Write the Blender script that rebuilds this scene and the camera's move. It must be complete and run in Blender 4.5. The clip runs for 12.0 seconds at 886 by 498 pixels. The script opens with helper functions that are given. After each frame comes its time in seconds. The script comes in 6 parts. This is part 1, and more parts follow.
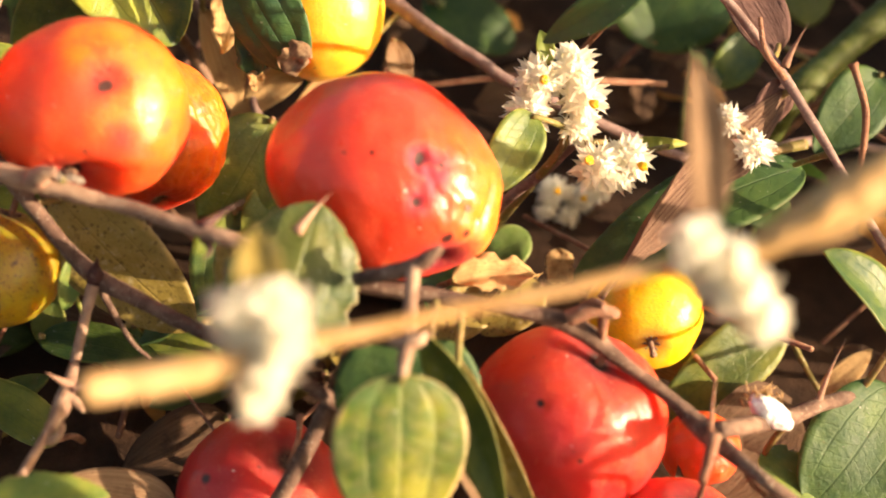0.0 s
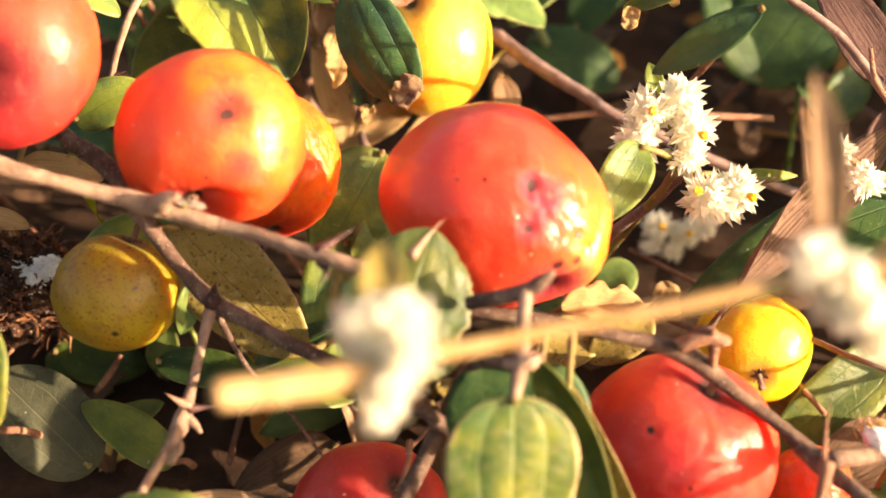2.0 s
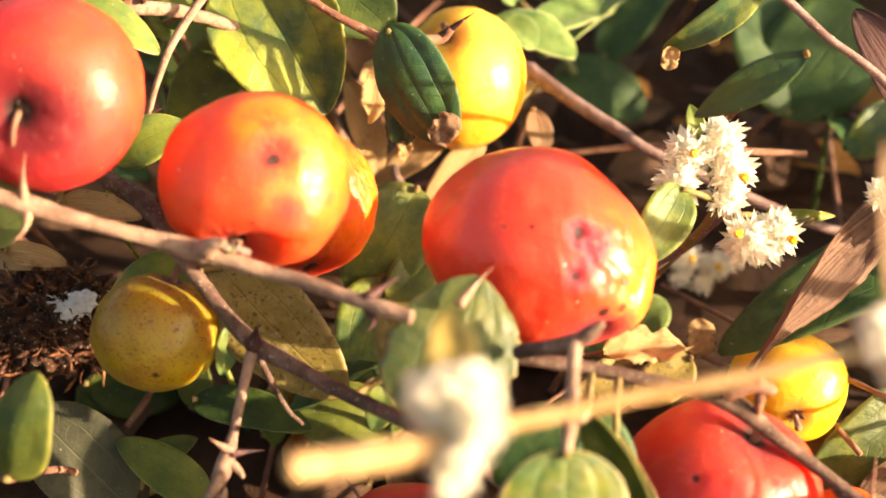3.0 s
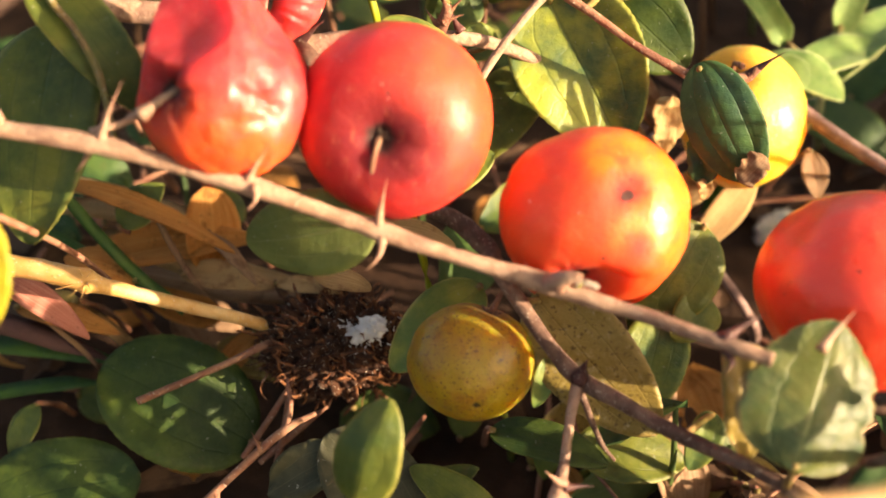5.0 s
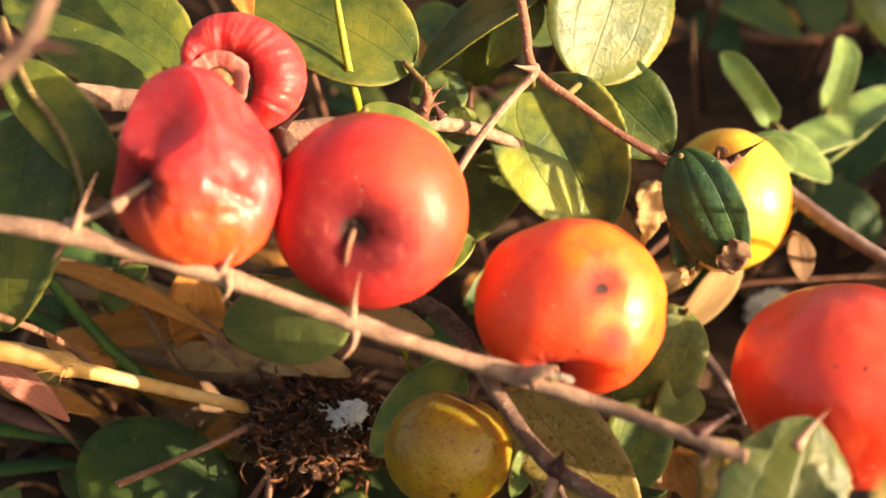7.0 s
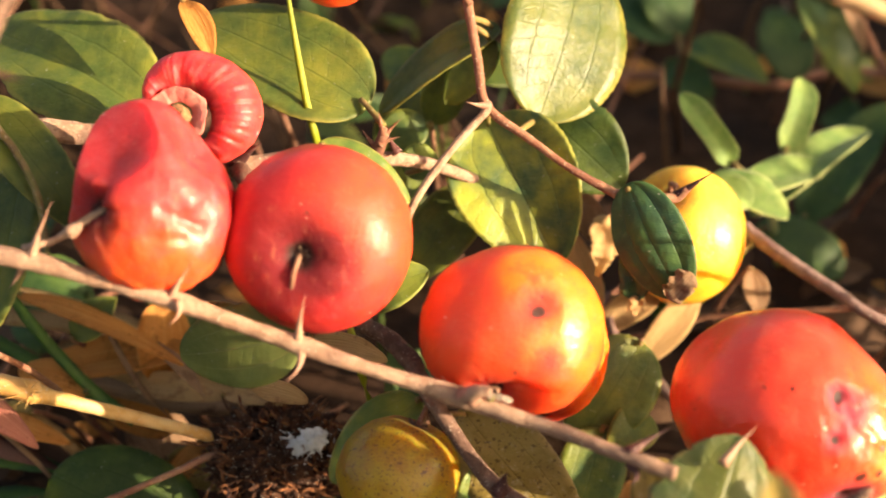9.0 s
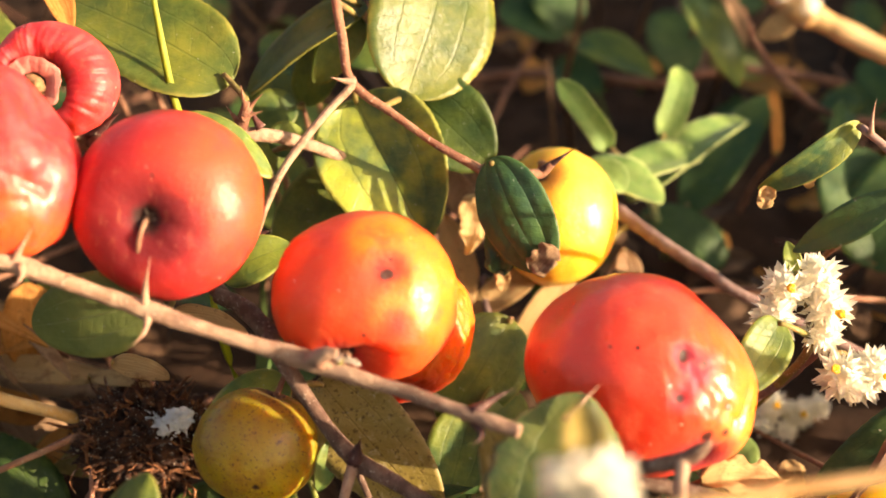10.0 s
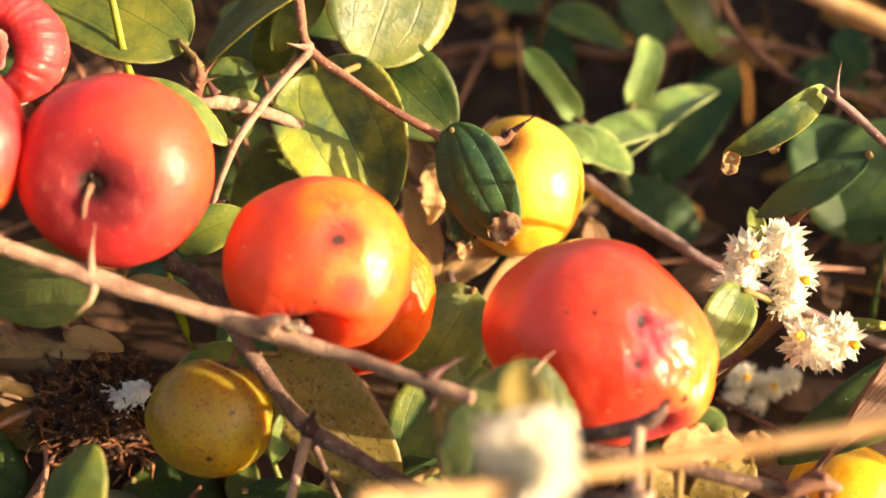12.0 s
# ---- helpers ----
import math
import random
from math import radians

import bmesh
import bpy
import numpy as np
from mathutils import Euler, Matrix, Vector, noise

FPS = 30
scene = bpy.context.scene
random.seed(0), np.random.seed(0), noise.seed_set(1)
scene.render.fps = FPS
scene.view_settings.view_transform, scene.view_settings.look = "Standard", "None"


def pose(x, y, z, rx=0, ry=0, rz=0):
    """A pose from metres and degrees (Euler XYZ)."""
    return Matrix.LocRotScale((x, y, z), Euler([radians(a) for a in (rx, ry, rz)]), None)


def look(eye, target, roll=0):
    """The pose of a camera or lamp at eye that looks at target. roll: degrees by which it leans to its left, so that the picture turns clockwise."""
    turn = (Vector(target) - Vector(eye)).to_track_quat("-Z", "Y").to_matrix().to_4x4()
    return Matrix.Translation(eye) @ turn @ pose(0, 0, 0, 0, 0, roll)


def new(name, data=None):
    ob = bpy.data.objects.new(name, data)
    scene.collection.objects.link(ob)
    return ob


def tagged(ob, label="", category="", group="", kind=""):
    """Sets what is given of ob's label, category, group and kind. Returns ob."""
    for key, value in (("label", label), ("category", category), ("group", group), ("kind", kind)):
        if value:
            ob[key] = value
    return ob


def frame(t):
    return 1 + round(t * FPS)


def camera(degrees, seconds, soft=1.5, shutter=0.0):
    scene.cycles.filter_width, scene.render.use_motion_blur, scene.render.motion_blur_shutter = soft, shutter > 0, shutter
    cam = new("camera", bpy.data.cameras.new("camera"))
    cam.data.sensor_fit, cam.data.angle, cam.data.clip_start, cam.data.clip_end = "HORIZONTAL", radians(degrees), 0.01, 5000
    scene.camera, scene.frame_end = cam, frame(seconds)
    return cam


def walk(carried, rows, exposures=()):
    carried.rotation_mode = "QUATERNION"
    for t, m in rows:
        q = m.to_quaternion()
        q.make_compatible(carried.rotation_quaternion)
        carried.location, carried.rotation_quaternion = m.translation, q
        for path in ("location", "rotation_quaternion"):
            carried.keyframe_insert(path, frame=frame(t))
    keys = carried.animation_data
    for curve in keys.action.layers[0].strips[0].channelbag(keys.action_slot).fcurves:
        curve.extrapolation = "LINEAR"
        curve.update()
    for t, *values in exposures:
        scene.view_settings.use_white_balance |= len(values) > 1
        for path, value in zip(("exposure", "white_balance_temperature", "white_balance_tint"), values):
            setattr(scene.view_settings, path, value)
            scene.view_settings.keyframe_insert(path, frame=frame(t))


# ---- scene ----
# A low thorny jujube bush with ripe fruit, seen close up. Sizes of the plants are written in millimetres.
PATH = [
    (0, (0.04127, -0.00399, 0.16828), (0.05928, 0.10730, 0.05474), 2.717),
    (0.5, (0.03817, -0.00305, 0.16870), (0.05235, 0.11036, 0.05672), 1.413),
    (1, (0.03689, -0.00379, 0.16803), (0.04653, 0.11111, 0.05710), -0.039),
    (1.5, (0.03779, -0.00513, 0.16839), (0.04608, 0.11060, 0.05821), -0.567),
    (2, (0.03867, -0.00712, 0.16777), (0.04633, 0.10929, 0.05827), -0.716),
    (2.5, (0.03628, -0.00596, 0.16953), (0.04444, 0.11070, 0.06034), -0.294),
    (4.3, (0.01395, 0.00431, 0.17285), (0.02017, 0.12017, 0.06269), 0.234),
    (4.5, (0.00811, 0.00330, 0.17294), (0.01297, 0.11992, 0.06349), 0.169),
    (5, (0.00118, -0.00077, 0.17196), (0.00113, 0.11827, 0.06505), -0.690),
    (5.5, (0.00039, -0.00009, 0.17362), (0.00016, 0.12081, 0.06883), -0.366),
    (6, (-0.00000, 0.00000, 0.17500), (0.00000, 0.12257, 0.07215), 0.000),
    (6.5, (0.00247, 0.00068, 0.17441), (0.00206, 0.12354, 0.07191), -0.424),
    (7, (0.00557, 0.00241, 0.17501), (0.00418, 0.12556, 0.07287), -0.791),
    (8.8, (0.01222, -0.00302, 0.17619), (0.00909, 0.12363, 0.07846), -1.405),
    (9, (0.01459, -0.00474, 0.17562), (0.01111, 0.12268, 0.07891), -1.395),
    (9.5, (0.02368, -0.00842, 0.17165), (0.02161, 0.12110, 0.07773), -1.278),
    (10, (0.02553, -0.00959, 0.16859), (0.02895, 0.12014, 0.07500), 0.152),
    (10.5, (0.02658, -0.00827, 0.16634), (0.03084, 0.12086, 0.07196), 0.442),
    (11, (0.02845, -0.00756, 0.16402), (0.03254, 0.12099, 0.06884), 0.421),
    (11.5, (0.03027, -0.00692, 0.16535), (0.03467, 0.12100, 0.06934), 0.419),
    (12, (0.02994, -0.00848, 0.16456), (0.03441, 0.12029, 0.06970), 0.154),
]
cam = camera(36, 12.0, soft=1.6, shutter=0.33)
walk(cam, [(t, look(eye, target, roll)) for t, eye, target, roll in PATH],
     exposures=[(0, 1.58, 7550, 11), (0.5, 1.69, 7550, 11), (2.5, 1.89, 7550, 11), (4.5, 1.95, 7550, 11), (5.2, 1.79, 7550, 11), (7.2, 1.64, 7550, 11), (9.0, 1.69, 7550, 11), (10.0, 1.72, 7550, 11), (12, 1.67, 7550, 11)])
cam.data.dof.use_dof = True
cam.data.dof.focus_distance = 0.186
cam.data.dof.aperture_fstop = 16.5

# ---- light: low warm sun from the side, clear sky ----
TILT = radians(40)
CT, ST = math.cos(TILT), math.sin(TILT)


def turn(v):
    """A direction of the bush's own axes (right, away, up along its face) in the world."""
    return Vector((v[0], CT * v[1] + ST * v[2], -ST * v[1] + CT * v[2]))


def P(q):
    """A place of the bush's own axes, in millimetres, in the world."""
    return (turn(q) + Vector((0, 0, 175))) / 1000


SUN = turn(Vector((0.905, -0.425, 0.0)).normalized())
sun = new("sun", bpy.data.lights.new("sun", "SUN"))
sun.data.energy, sun.data.angle, sun.data.color = 5.0, radians(0.6), (1.0, 0.80, 0.62)
sun.matrix_world = look(SUN, (0, 0, 0))
world = bpy.data.worlds.new("sky")
scene.world = world
world.use_nodes = True
wt = world.node_tree
sky = wt.nodes.new("ShaderNodeTexSky")
sky.sky_type, sky.sun_disc = "NISHITA", False
sky.sun_elevation = math.asin(SUN.z)
sky.sun_rotation = math.atan2(SUN.x, SUN.y)
sky.air_density, sky.dust_density, sky.ozone_density = 1.0, 6.0, 0.4
wt.links.new(sky.outputs[0], wt.nodes["Background"].inputs[0])
wt.nodes["Background"].inputs[1].default_value = 0.098


# ---- materials ----
class Mat:
    def __init__(self, name):
        self.m = bpy.data.materials.new(name)
        self.m.use_nodes = True
        self.t = self.m.node_tree
        self.n, self.l = self.t.nodes, self.t.links
        self.b = self.n["Principled BSDF"]
        self.out = self.n["Material Output"]
        self.co = self.n.new("ShaderNodeTexCoord")
        self.info = self.n.new("ShaderNodeObjectInfo")

    def put(self, sock, v):
        if isinstance(v, bpy.types.NodeSocket):
            self.l.new(v, sock)
        else:
            sock.default_value = v

    def math(self, op, a, b=0.0, c=0.0, clamp=False):
        k = self.n.new("ShaderNodeMath")
        k.operation, k.use_clamp = op, clamp
        for i, v in enumerate((a, b, c)):
            self.put(k.inputs[i], v)
        return k.outputs[0]

    def ramp(self, v, a, b):
        """0 below a, 1 above b, smooth between."""
        k = self.n.new("ShaderNodeMapRange")
        k.interpolation_type = "SMOOTHSTEP"
        self.put(k.inputs[0], v)
        k.inputs[1].default_value, k.inputs[2].default_value = a, b
        return k.outputs[0]

    def noise(self, scale, detail=4.0, rough=0.55, where=None, stretch=None, w=True):
        k = self.n.new("ShaderNodeTexNoise")
        k.noise_dimensions = "4D"
        src = where if where is not None else self.co.outputs["Object"]
        if stretch:
            mp = self.n.new("ShaderNodeMapping")
            mp.inputs["Scale"].default_value = stretch
            self.l.new(src, mp.inputs[0])
            src = mp.outputs[0]
        self.l.new(src, k.inputs["Vector"])
        if w:
            self.l.new(self.math("MULTIPLY", self.info.outputs["Random"], 37.0), k.inputs["W"])
        k.inputs["Scale"].default_value, k.inputs["Detail"].default_value, k.inputs["Roughness"].default_value = scale, detail, rough
        return k.outputs["Fac"]

    def mix(self, f, a, b, kind="MIX"):
        k = self.n.new("ShaderNodeMix")
        k.data_type, k.blend_type = "RGBA", kind
        self.put(k.inputs[0], f)
        for i, v in ((6, a), (7, b)):
            self.put(k.inputs[i], (*v, 1.0) if isinstance(v, tuple) else v)
        return k.outputs[2]

    def bump(self, h, strength, dist):
        k = self.n.new("ShaderNodeBump")
        k.inputs["Strength"].default_value, k.inputs["Distance"].default_value = strength, dist
        self.l.new(h, k.inputs["Height"])
        self.l.new(k.outputs[0], self.b.inputs["Normal"])
        return k.outputs[0]

    def attr(self, name):
        k = self.n.new("ShaderNodeAttribute")
        k.attribute_name = name
        return k.outputs["Fac"]

    def set(self, **kw):
        for k, v in kw.items():
            self.put(self.b.inputs[k.replace("_", " ")], (*v, 1.0) if isinstance(v, tuple) and len(v) == 3 and "Radius" not in k else v)
        return self


def skin(name, main, second, flush, rough=0.40, speck=0.0, blotch=(0.66, 1.02), brown=(0.10, 0.02, 0.012), maroon=(0.19, 0.005, 0.012), coat=0.18):
    """Fruit skin: two ripening colours in broad blotches, also weighted by the hue attribute, fine pores and scars,
    maroon round the stalk pit.
    """
    k = Mat(name)
    hue = k.math("ADD", k.math("MULTIPLY", k.attr("hue"), 0.75), k.math("MULTIPLY", k.noise(120, 3), 0.5))
    c = k.mix(k.ramp(hue, *blotch), main, second)
    c = k.mix(k.math("MULTIPLY", k.ramp(k.noise(360, 5, 0.62), 0.44, 0.70), 0.72), c, flush)
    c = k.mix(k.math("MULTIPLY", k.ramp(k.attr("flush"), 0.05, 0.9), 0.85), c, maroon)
    streak = k.noise(900, 4, 0.6, stretch=(1.0, 1.0, 0.22))
    c = k.mix(k.math("MULTIPLY", k.ramp(streak, 0.55, 0.72), 0.22), c, tuple(0.55 * a + 0.45 * b for a, b in zip(flush, (0.8, 0.5, 0.25))))
    c = k.mix(k.math("MULTIPLY", k.ramp(k.noise(2300, 2, 0.6), 0.66, 0.74), 0.22), c, (0.80, 0.45, 0.28))
    c = k.mix(k.math("MULTIPLY", k.ramp(k.noise(1150, 1, 0.5), 0.765, 0.785), 0.7), c, (0.82, 0.66, 0.55))
    if speck:
        c = k.mix(k.math("MULTIPLY", k.ramp(k.noise(2600, 3, 0.7), 0.55, 0.64), speck), c, (0.10, 0.045, 0.012))
        c = k.mix(k.math("MULTIPLY", k.ramp(k.noise(200, 4, 0.7), 0.48, 0.75), speck), c, (0.19, 0.09, 0.02))
    c = k.mix(k.math("MULTIPLY", k.ramp(k.noise(430, 4, 0.65), 0.68, 0.72), 0.75), c, brown)
    c = k.mix(k.math("MULTIPLY", k.ramp(k.noise(1250, 2, 0.5), 0.71, 0.74), 0.8), c, brown)
    dark_mark = k.math("MULTIPLY", k.attr("dark_mark"), k.math("ADD", k.noise(420, 4), 0.45))
    c = k.mix(k.ramp(dark_mark, 0.2, 0.7), c, tuple(0.4 * b for b in brown))
    k.set(Base_Color=c, Subsurface_Weight=0.8, Subsurface_Scale=0.009, Coat_Weight=k.math("MULTIPLY", k.math("SUBTRACT", 1.0, k.ramp(k.attr("flush"), 0.02, 0.35)), coat), Coat_Roughness=0.14)
    k.b.inputs["Specular IOR Level"].default_value = 0.48
    k.b.inputs["Subsurface Radius"].default_value = (1.0, 0.40, 0.14)
    k.set(Roughness=k.math("ADD", k.math("ADD", k.math("MULTIPLY", k.noise(260, 4), 0.25), rough - 0.1), k.math("MULTIPLY", k.ramp(k.attr("flush"), 0.02, 0.6), 0.35)))
    fine = k.math("ADD", k.math("MULTIPLY", k.noise(420, 5, 0.65), 0.6), k.math("ADD", k.math("MULTIPLY", k.noise(1900, 3), 0.35), k.math("MULTIPLY", k.noise(950, 3, 0.6), 0.35)))
    nrm = k.bump(fine, 0.36, 0.0006)
    k.l.new(nrm, k.b.inputs["Coat Normal"])
    return k.m


def foliage(name, deep, fresh, rim, patch=(0.50, 0.62), rimmed=0.6, blemish=0.25, rough=0.42, thin=0.30, fuzz=0.0, dead=(0.20, 0.11, 0.045), vein=None, spec=0.38, specks=0.0):
    """Leaf blade: three main veins from the base, netted side veins, mottling, a paler rim, brown blemishes; lets light through."""
    k = Mat(name)
    sep = k.n.new("ShaderNodeSeparateXYZ")
    k.l.new(k.co.outputs["UV"], sep.inputs[0])
    s, v = sep.outputs[0], k.math("ABSOLUTE", k.math("MULTIPLY_ADD", sep.outputs[1], 2.0, -1.0))
    wob = k.math("MULTIPLY", k.math("SUBTRACT", k.noise(400, 2), 0.5), 0.10)
    vv = k.math("ADD", v, wob)
    mid = k.math("SUBTRACT", 1.0, k.ramp(v, 0.008, 0.034))
    arc = k.math("SUBTRACT", 1.0, k.ramp(k.math("ABSOLUTE", k.math("SUBTRACT", vv, 0.50)), 0.006, 0.030))
    arc = k.math("MULTIPLY", arc, k.math("SUBTRACT", 1.0, k.ramp(s, 0.6, 0.95)))
    side = k.math("FRACT", k.math("MULTIPLY", k.math("SUBTRACT", k.math("ADD", s, wob), k.math("MULTIPLY", v, 0.16)), 11.0))
    side = k.math("SUBTRACT", 1.0, k.ramp(k.math("ABSOLUTE", k.math("SUBTRACT", side, 0.5)), 0.015, 0.07))
    net = k.n.new("ShaderNodeTexVoronoi")
    net.feature = "DISTANCE_TO_EDGE"
    net.inputs["Scale"].default_value = 1100
    k.l.new(k.co.outputs["Object"], net.inputs["Vector"])
    netv = k.math("SUBTRACT", 1.0, k.ramp(net.outputs["Distance"], 0.02, 0.16))
    veins = k.math("MAXIMUM", mid, k.math("MAXIMUM", k.math("MULTIPLY", arc, 0.8), k.math("MAXIMUM", k.math("MULTIPLY", side, 0.30), k.math("MULTIPLY", netv, 0.04))))
    c = k.mix(k.ramp(k.noise(130, 3), patch[0] - 0.09, patch[1] + 0.10), deep, fresh)
    c = k.mix(k.math("MULTIPLY", k.ramp(k.noise(700, 5, 0.7), 0.35, 0.70), 0.40), c, k.mix(0.45, c, rim))
    c = k.mix(k.math("MULTIPLY", k.ramp(k.noise(330, 4, 0.6), 0.47, 0.62), 0.45), c, k.mix(0.6, c, fresh))
    c = k.mix(k.math("MULTIPLY", k.ramp(k.noise(290, 4, 0.6), 0.50, 0.64), 0.35), c, tuple(0.6 * q for q in deep))
    c = k.mix(k.math("MULTIPLY", veins, 0.55 if vein is None else 0.45), c, k.mix(0.6, c, tuple(0.75 * q for q in deep)) if vein is None else vein)
    edge = k.math("ADD", v, k.math("MULTIPLY", k.math("SUBTRACT", k.noise(260, 4), 0.5), 0.30))
    c = k.mix(k.math("MULTIPLY", k.ramp(edge, 0.90, 1.02), rimmed), c, rim)
    c = k.mix(k.math("MULTIPLY", k.ramp(k.noise(210, 5, 0.7), 0.62, 0.72), blemish), c, dead)
    c = k.mix(k.math("MULTIPLY", k.ramp(k.noise(1400, 3, 0.7), 0.66, 0.72), blemish), c, dead)
    c = k.mix(k.math("MULTIPLY", k.ramp(k.noise(1700, 2, 0.6), 0.69, 0.73), 0.45), c, (0.55, 0.56, 0.48))
    if specks:
        c = k.mix(k.math("MULTIPLY", k.ramp(k.noise(1900, 2, 0.55), 0.585, 0.64), specks), c, (0.05, 0.028, 0.012))
        c = k.mix(k.math("MULTIPLY", k.ramp(k.noise(900, 4, 0.7), 0.55, 0.70), specks * 0.6), c, (0.62, 0.55, 0.36))
    k.set(Base_Color=c, Roughness=k.math("ADD", k.math("MULTIPLY", k.noise(500, 4), 0.25), rough - 0.1))
    k.b.inputs["Specular IOR Level"].default_value = spec
    if fuzz:
        k.set(Sheen_Weight=fuzz, Sheen_Roughness=0.4)
    h = k.math("ADD", k.math("MULTIPLY", veins, -0.6), k.math("ADD", k.math("MULTIPLY", k.noise(380, 3, 0.55), 1.3), k.math("MULTIPLY", k.noise(1500, 4, 0.65), 0.7)))
    nrm = k.bump(h, 0.38, 0.00045)
    tr = k.n.new("ShaderNodeBsdfTranslucent")
    k.l.new(k.mix(0.5, c, fresh), tr.inputs["Color"])
    k.l.new(nrm, tr.inputs["Normal"])
    ms = k.n.new("ShaderNodeMixShader")
    ms.inputs[0].default_value = thin
    k.l.new(k.b.outputs[0], ms.inputs[1])
    k.l.new(tr.outputs[0], ms.inputs[2])
    k.l.new(ms.outputs[0], k.out.inputs[0])
    return k.m


def bark(name, a, b, dark, rough=0.75, bumps=0.6, scale=1.0, lichen=0.7):
    k = Mat(name)
    c = k.mix(k.ramp(k.noise(420 * scale, 5, 0.65), 0.40, 0.62), a, b)
    c = k.mix(k.math("MULTIPLY", k.ramp(k.noise(130 * scale, 3), 0.48, 0.68), 0.75), c, dark)
    c = k.mix(k.math("MULTIPLY", k.ramp(k.noise(2600, 2), 0.62, 0.69), lichen), c, (0.50, 0.43, 0.34))
    c = k.mix(k.math("MULTIPLY", k.ramp(k.noise(1900, 3), 0.62, 0.72), 0.5), c, tuple(x * 0.35 for x in dark))
    k.set(Base_Color=c, Roughness=rough)
    k.b.inputs["Specular IOR Level"].default_value = 0.2
    k.bump(k.math("ADD", k.noise(900 * scale, 6, 0.7), k.math("MULTIPLY", k.noise(2600, 3), 0.6)), bumps, 0.0007)
    return k.m


def dryleaf(name, a, b, dark, thin=0.25):
    k = Mat(name)
    k2 = k.noise(300, 4, 0.6, where=k.co.outputs["UV"], stretch=(0.006, 0.08, 1))
    c = k.mix(k.ramp(k2, 0.30, 0.70), a, b)
    c = k.mix(k.math("MULTIPLY", k.ramp(k.noise(240, 5, 0.7), 0.52, 0.68), 0.7), c, dark)
    c = k.mix(k.math("MULTIPLY", k.ramp(k.noise(1500, 3, 0.7), 0.60, 0.70), 0.5), c, tuple(x * 0.4 for x in dark))
    k.set(Base_Color=c, Roughness=0.7)
    k.b.inputs["Specular IOR Level"].default_value = 0.25
    nrm = k.bump(k.math("ADD", k2, k.math("MULTIPLY", k.noise(900, 5, 0.7), 0.7)), 0.7, 0.0006)
    tr = k.n.new("ShaderNodeBsdfTranslucent")
    k.l.new(c, tr.inputs["Color"])
    k.l.new(nrm, tr.inputs["Normal"])
    ms = k.n.new("ShaderNodeMixShader")
    ms.inputs[0].default_value = thin
    k.l.new(k.b.outputs[0], ms.inputs[1])
    k.l.new(tr.outputs[0], ms.inputs[2])
    k.l.new(ms.outputs[0], k.out.inputs[0])
    return k.m


RED = skin("red_skin", (0.50, 0.020, 0.021), (0.63, 0.062, 0.023), (0.55, 0.040, 0.035), maroon=(0.15, 0.004, 0.011))
ORANGE = skin("orange_skin", (0.72, 0.080, 0.018), (0.82, 0.180, 0.016), (0.66, 0.060, 0.022), blotch=(0.80, 1.16), maroon=(0.36, 0.010, 0.012))
BIGRED = skin("orange_red_skin", (0.67, 0.060, 0.028), (0.80, 0.19, 0.028), (0.67, 0.080, 0.038), rough=0.30, maroon=(0.20, 0.012, 0.045), blotch=(0.80, 1.30), coat=0.24)
WINE = skin("wrinkled_red_skin", (0.55, 0.026, 0.030), (0.68, 0.085, 0.018), (0.60, 0.075, 0.075), rough=0.46, maroon=(0.14, 0.005, 0.008), coat=0.14)
DRIED = skin("dried_red_skin", (0.56, 0.028, 0.035), (0.66, 0.09, 0.05), (0.60, 0.09, 0.08), rough=0.5, coat=0.12)
YELLOW = skin("yellow_skin", (0.85, 0.49, 0.045), (0.86, 0.55, 0.07), (0.77, 0.42, 0.035), rough=0.44, speck=0.3, brown=(0.22, 0.09, 0.02), maroon=(0.45, 0.22, 0.02), coat=0.25)
LEMON = skin("lemon_skin", (0.84, 0.50, 0.018), (0.84, 0.56, 0.035), (0.72, 0.46, 0.03), speck=0.2, brown=(0.30, 0.14, 0.03), maroon=(0.40, 0.22, 0.03))
GREENISH = skin("green_yellow_skin", (0.32, 0.215, 0.008), (0.38, 0.27, 0.012), (0.27, 0.135, 0.014), rough=0.42, speck=1.0, brown=(0.06, 0.025, 0.012), maroon=(0.16, 0.06, 0.015))
GREEN = foliage("green_leaf", (0.028, 0.090, 0.036), (0.17, 0.22, 0.030), (0.40, 0.40, 0.08), patch=(0.46, 0.58))
# bluish green whose fresh patches are brightened to imitate sun on the blade
LITGREEN = foliage("sun_bright_green_leaf", (0.028, 0.098, 0.050), (0.36, 0.40, 0.048), (0.46, 0.44, 0.10), patch=(0.49, 0.60), blemish=0.1, rough=0.36, spec=0.42)
# yellow copy with the glow of direct sun put into its colour
SUNNY = foliage("sunlit_yellow_leaf", (0.36, 0.33, 0.02), (0.50, 0.45, 0.045), (0.60, 0.44, 0.08), blemish=0.1, thin=0.45)
UNDER = foliage("leaf_underside", (0.13, 0.18, 0.05), (0.20, 0.24, 0.06), (0.28, 0.28, 0.10), rough=0.65, blemish=0.15, vein=(0.24, 0.26, 0.11))
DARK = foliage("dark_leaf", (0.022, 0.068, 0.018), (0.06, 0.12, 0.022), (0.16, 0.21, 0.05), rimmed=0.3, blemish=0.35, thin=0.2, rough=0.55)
# base darkened for shade; paler patches stand in for sun flecks
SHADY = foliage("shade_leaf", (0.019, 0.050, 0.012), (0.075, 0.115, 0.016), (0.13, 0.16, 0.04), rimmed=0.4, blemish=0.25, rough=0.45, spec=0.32)
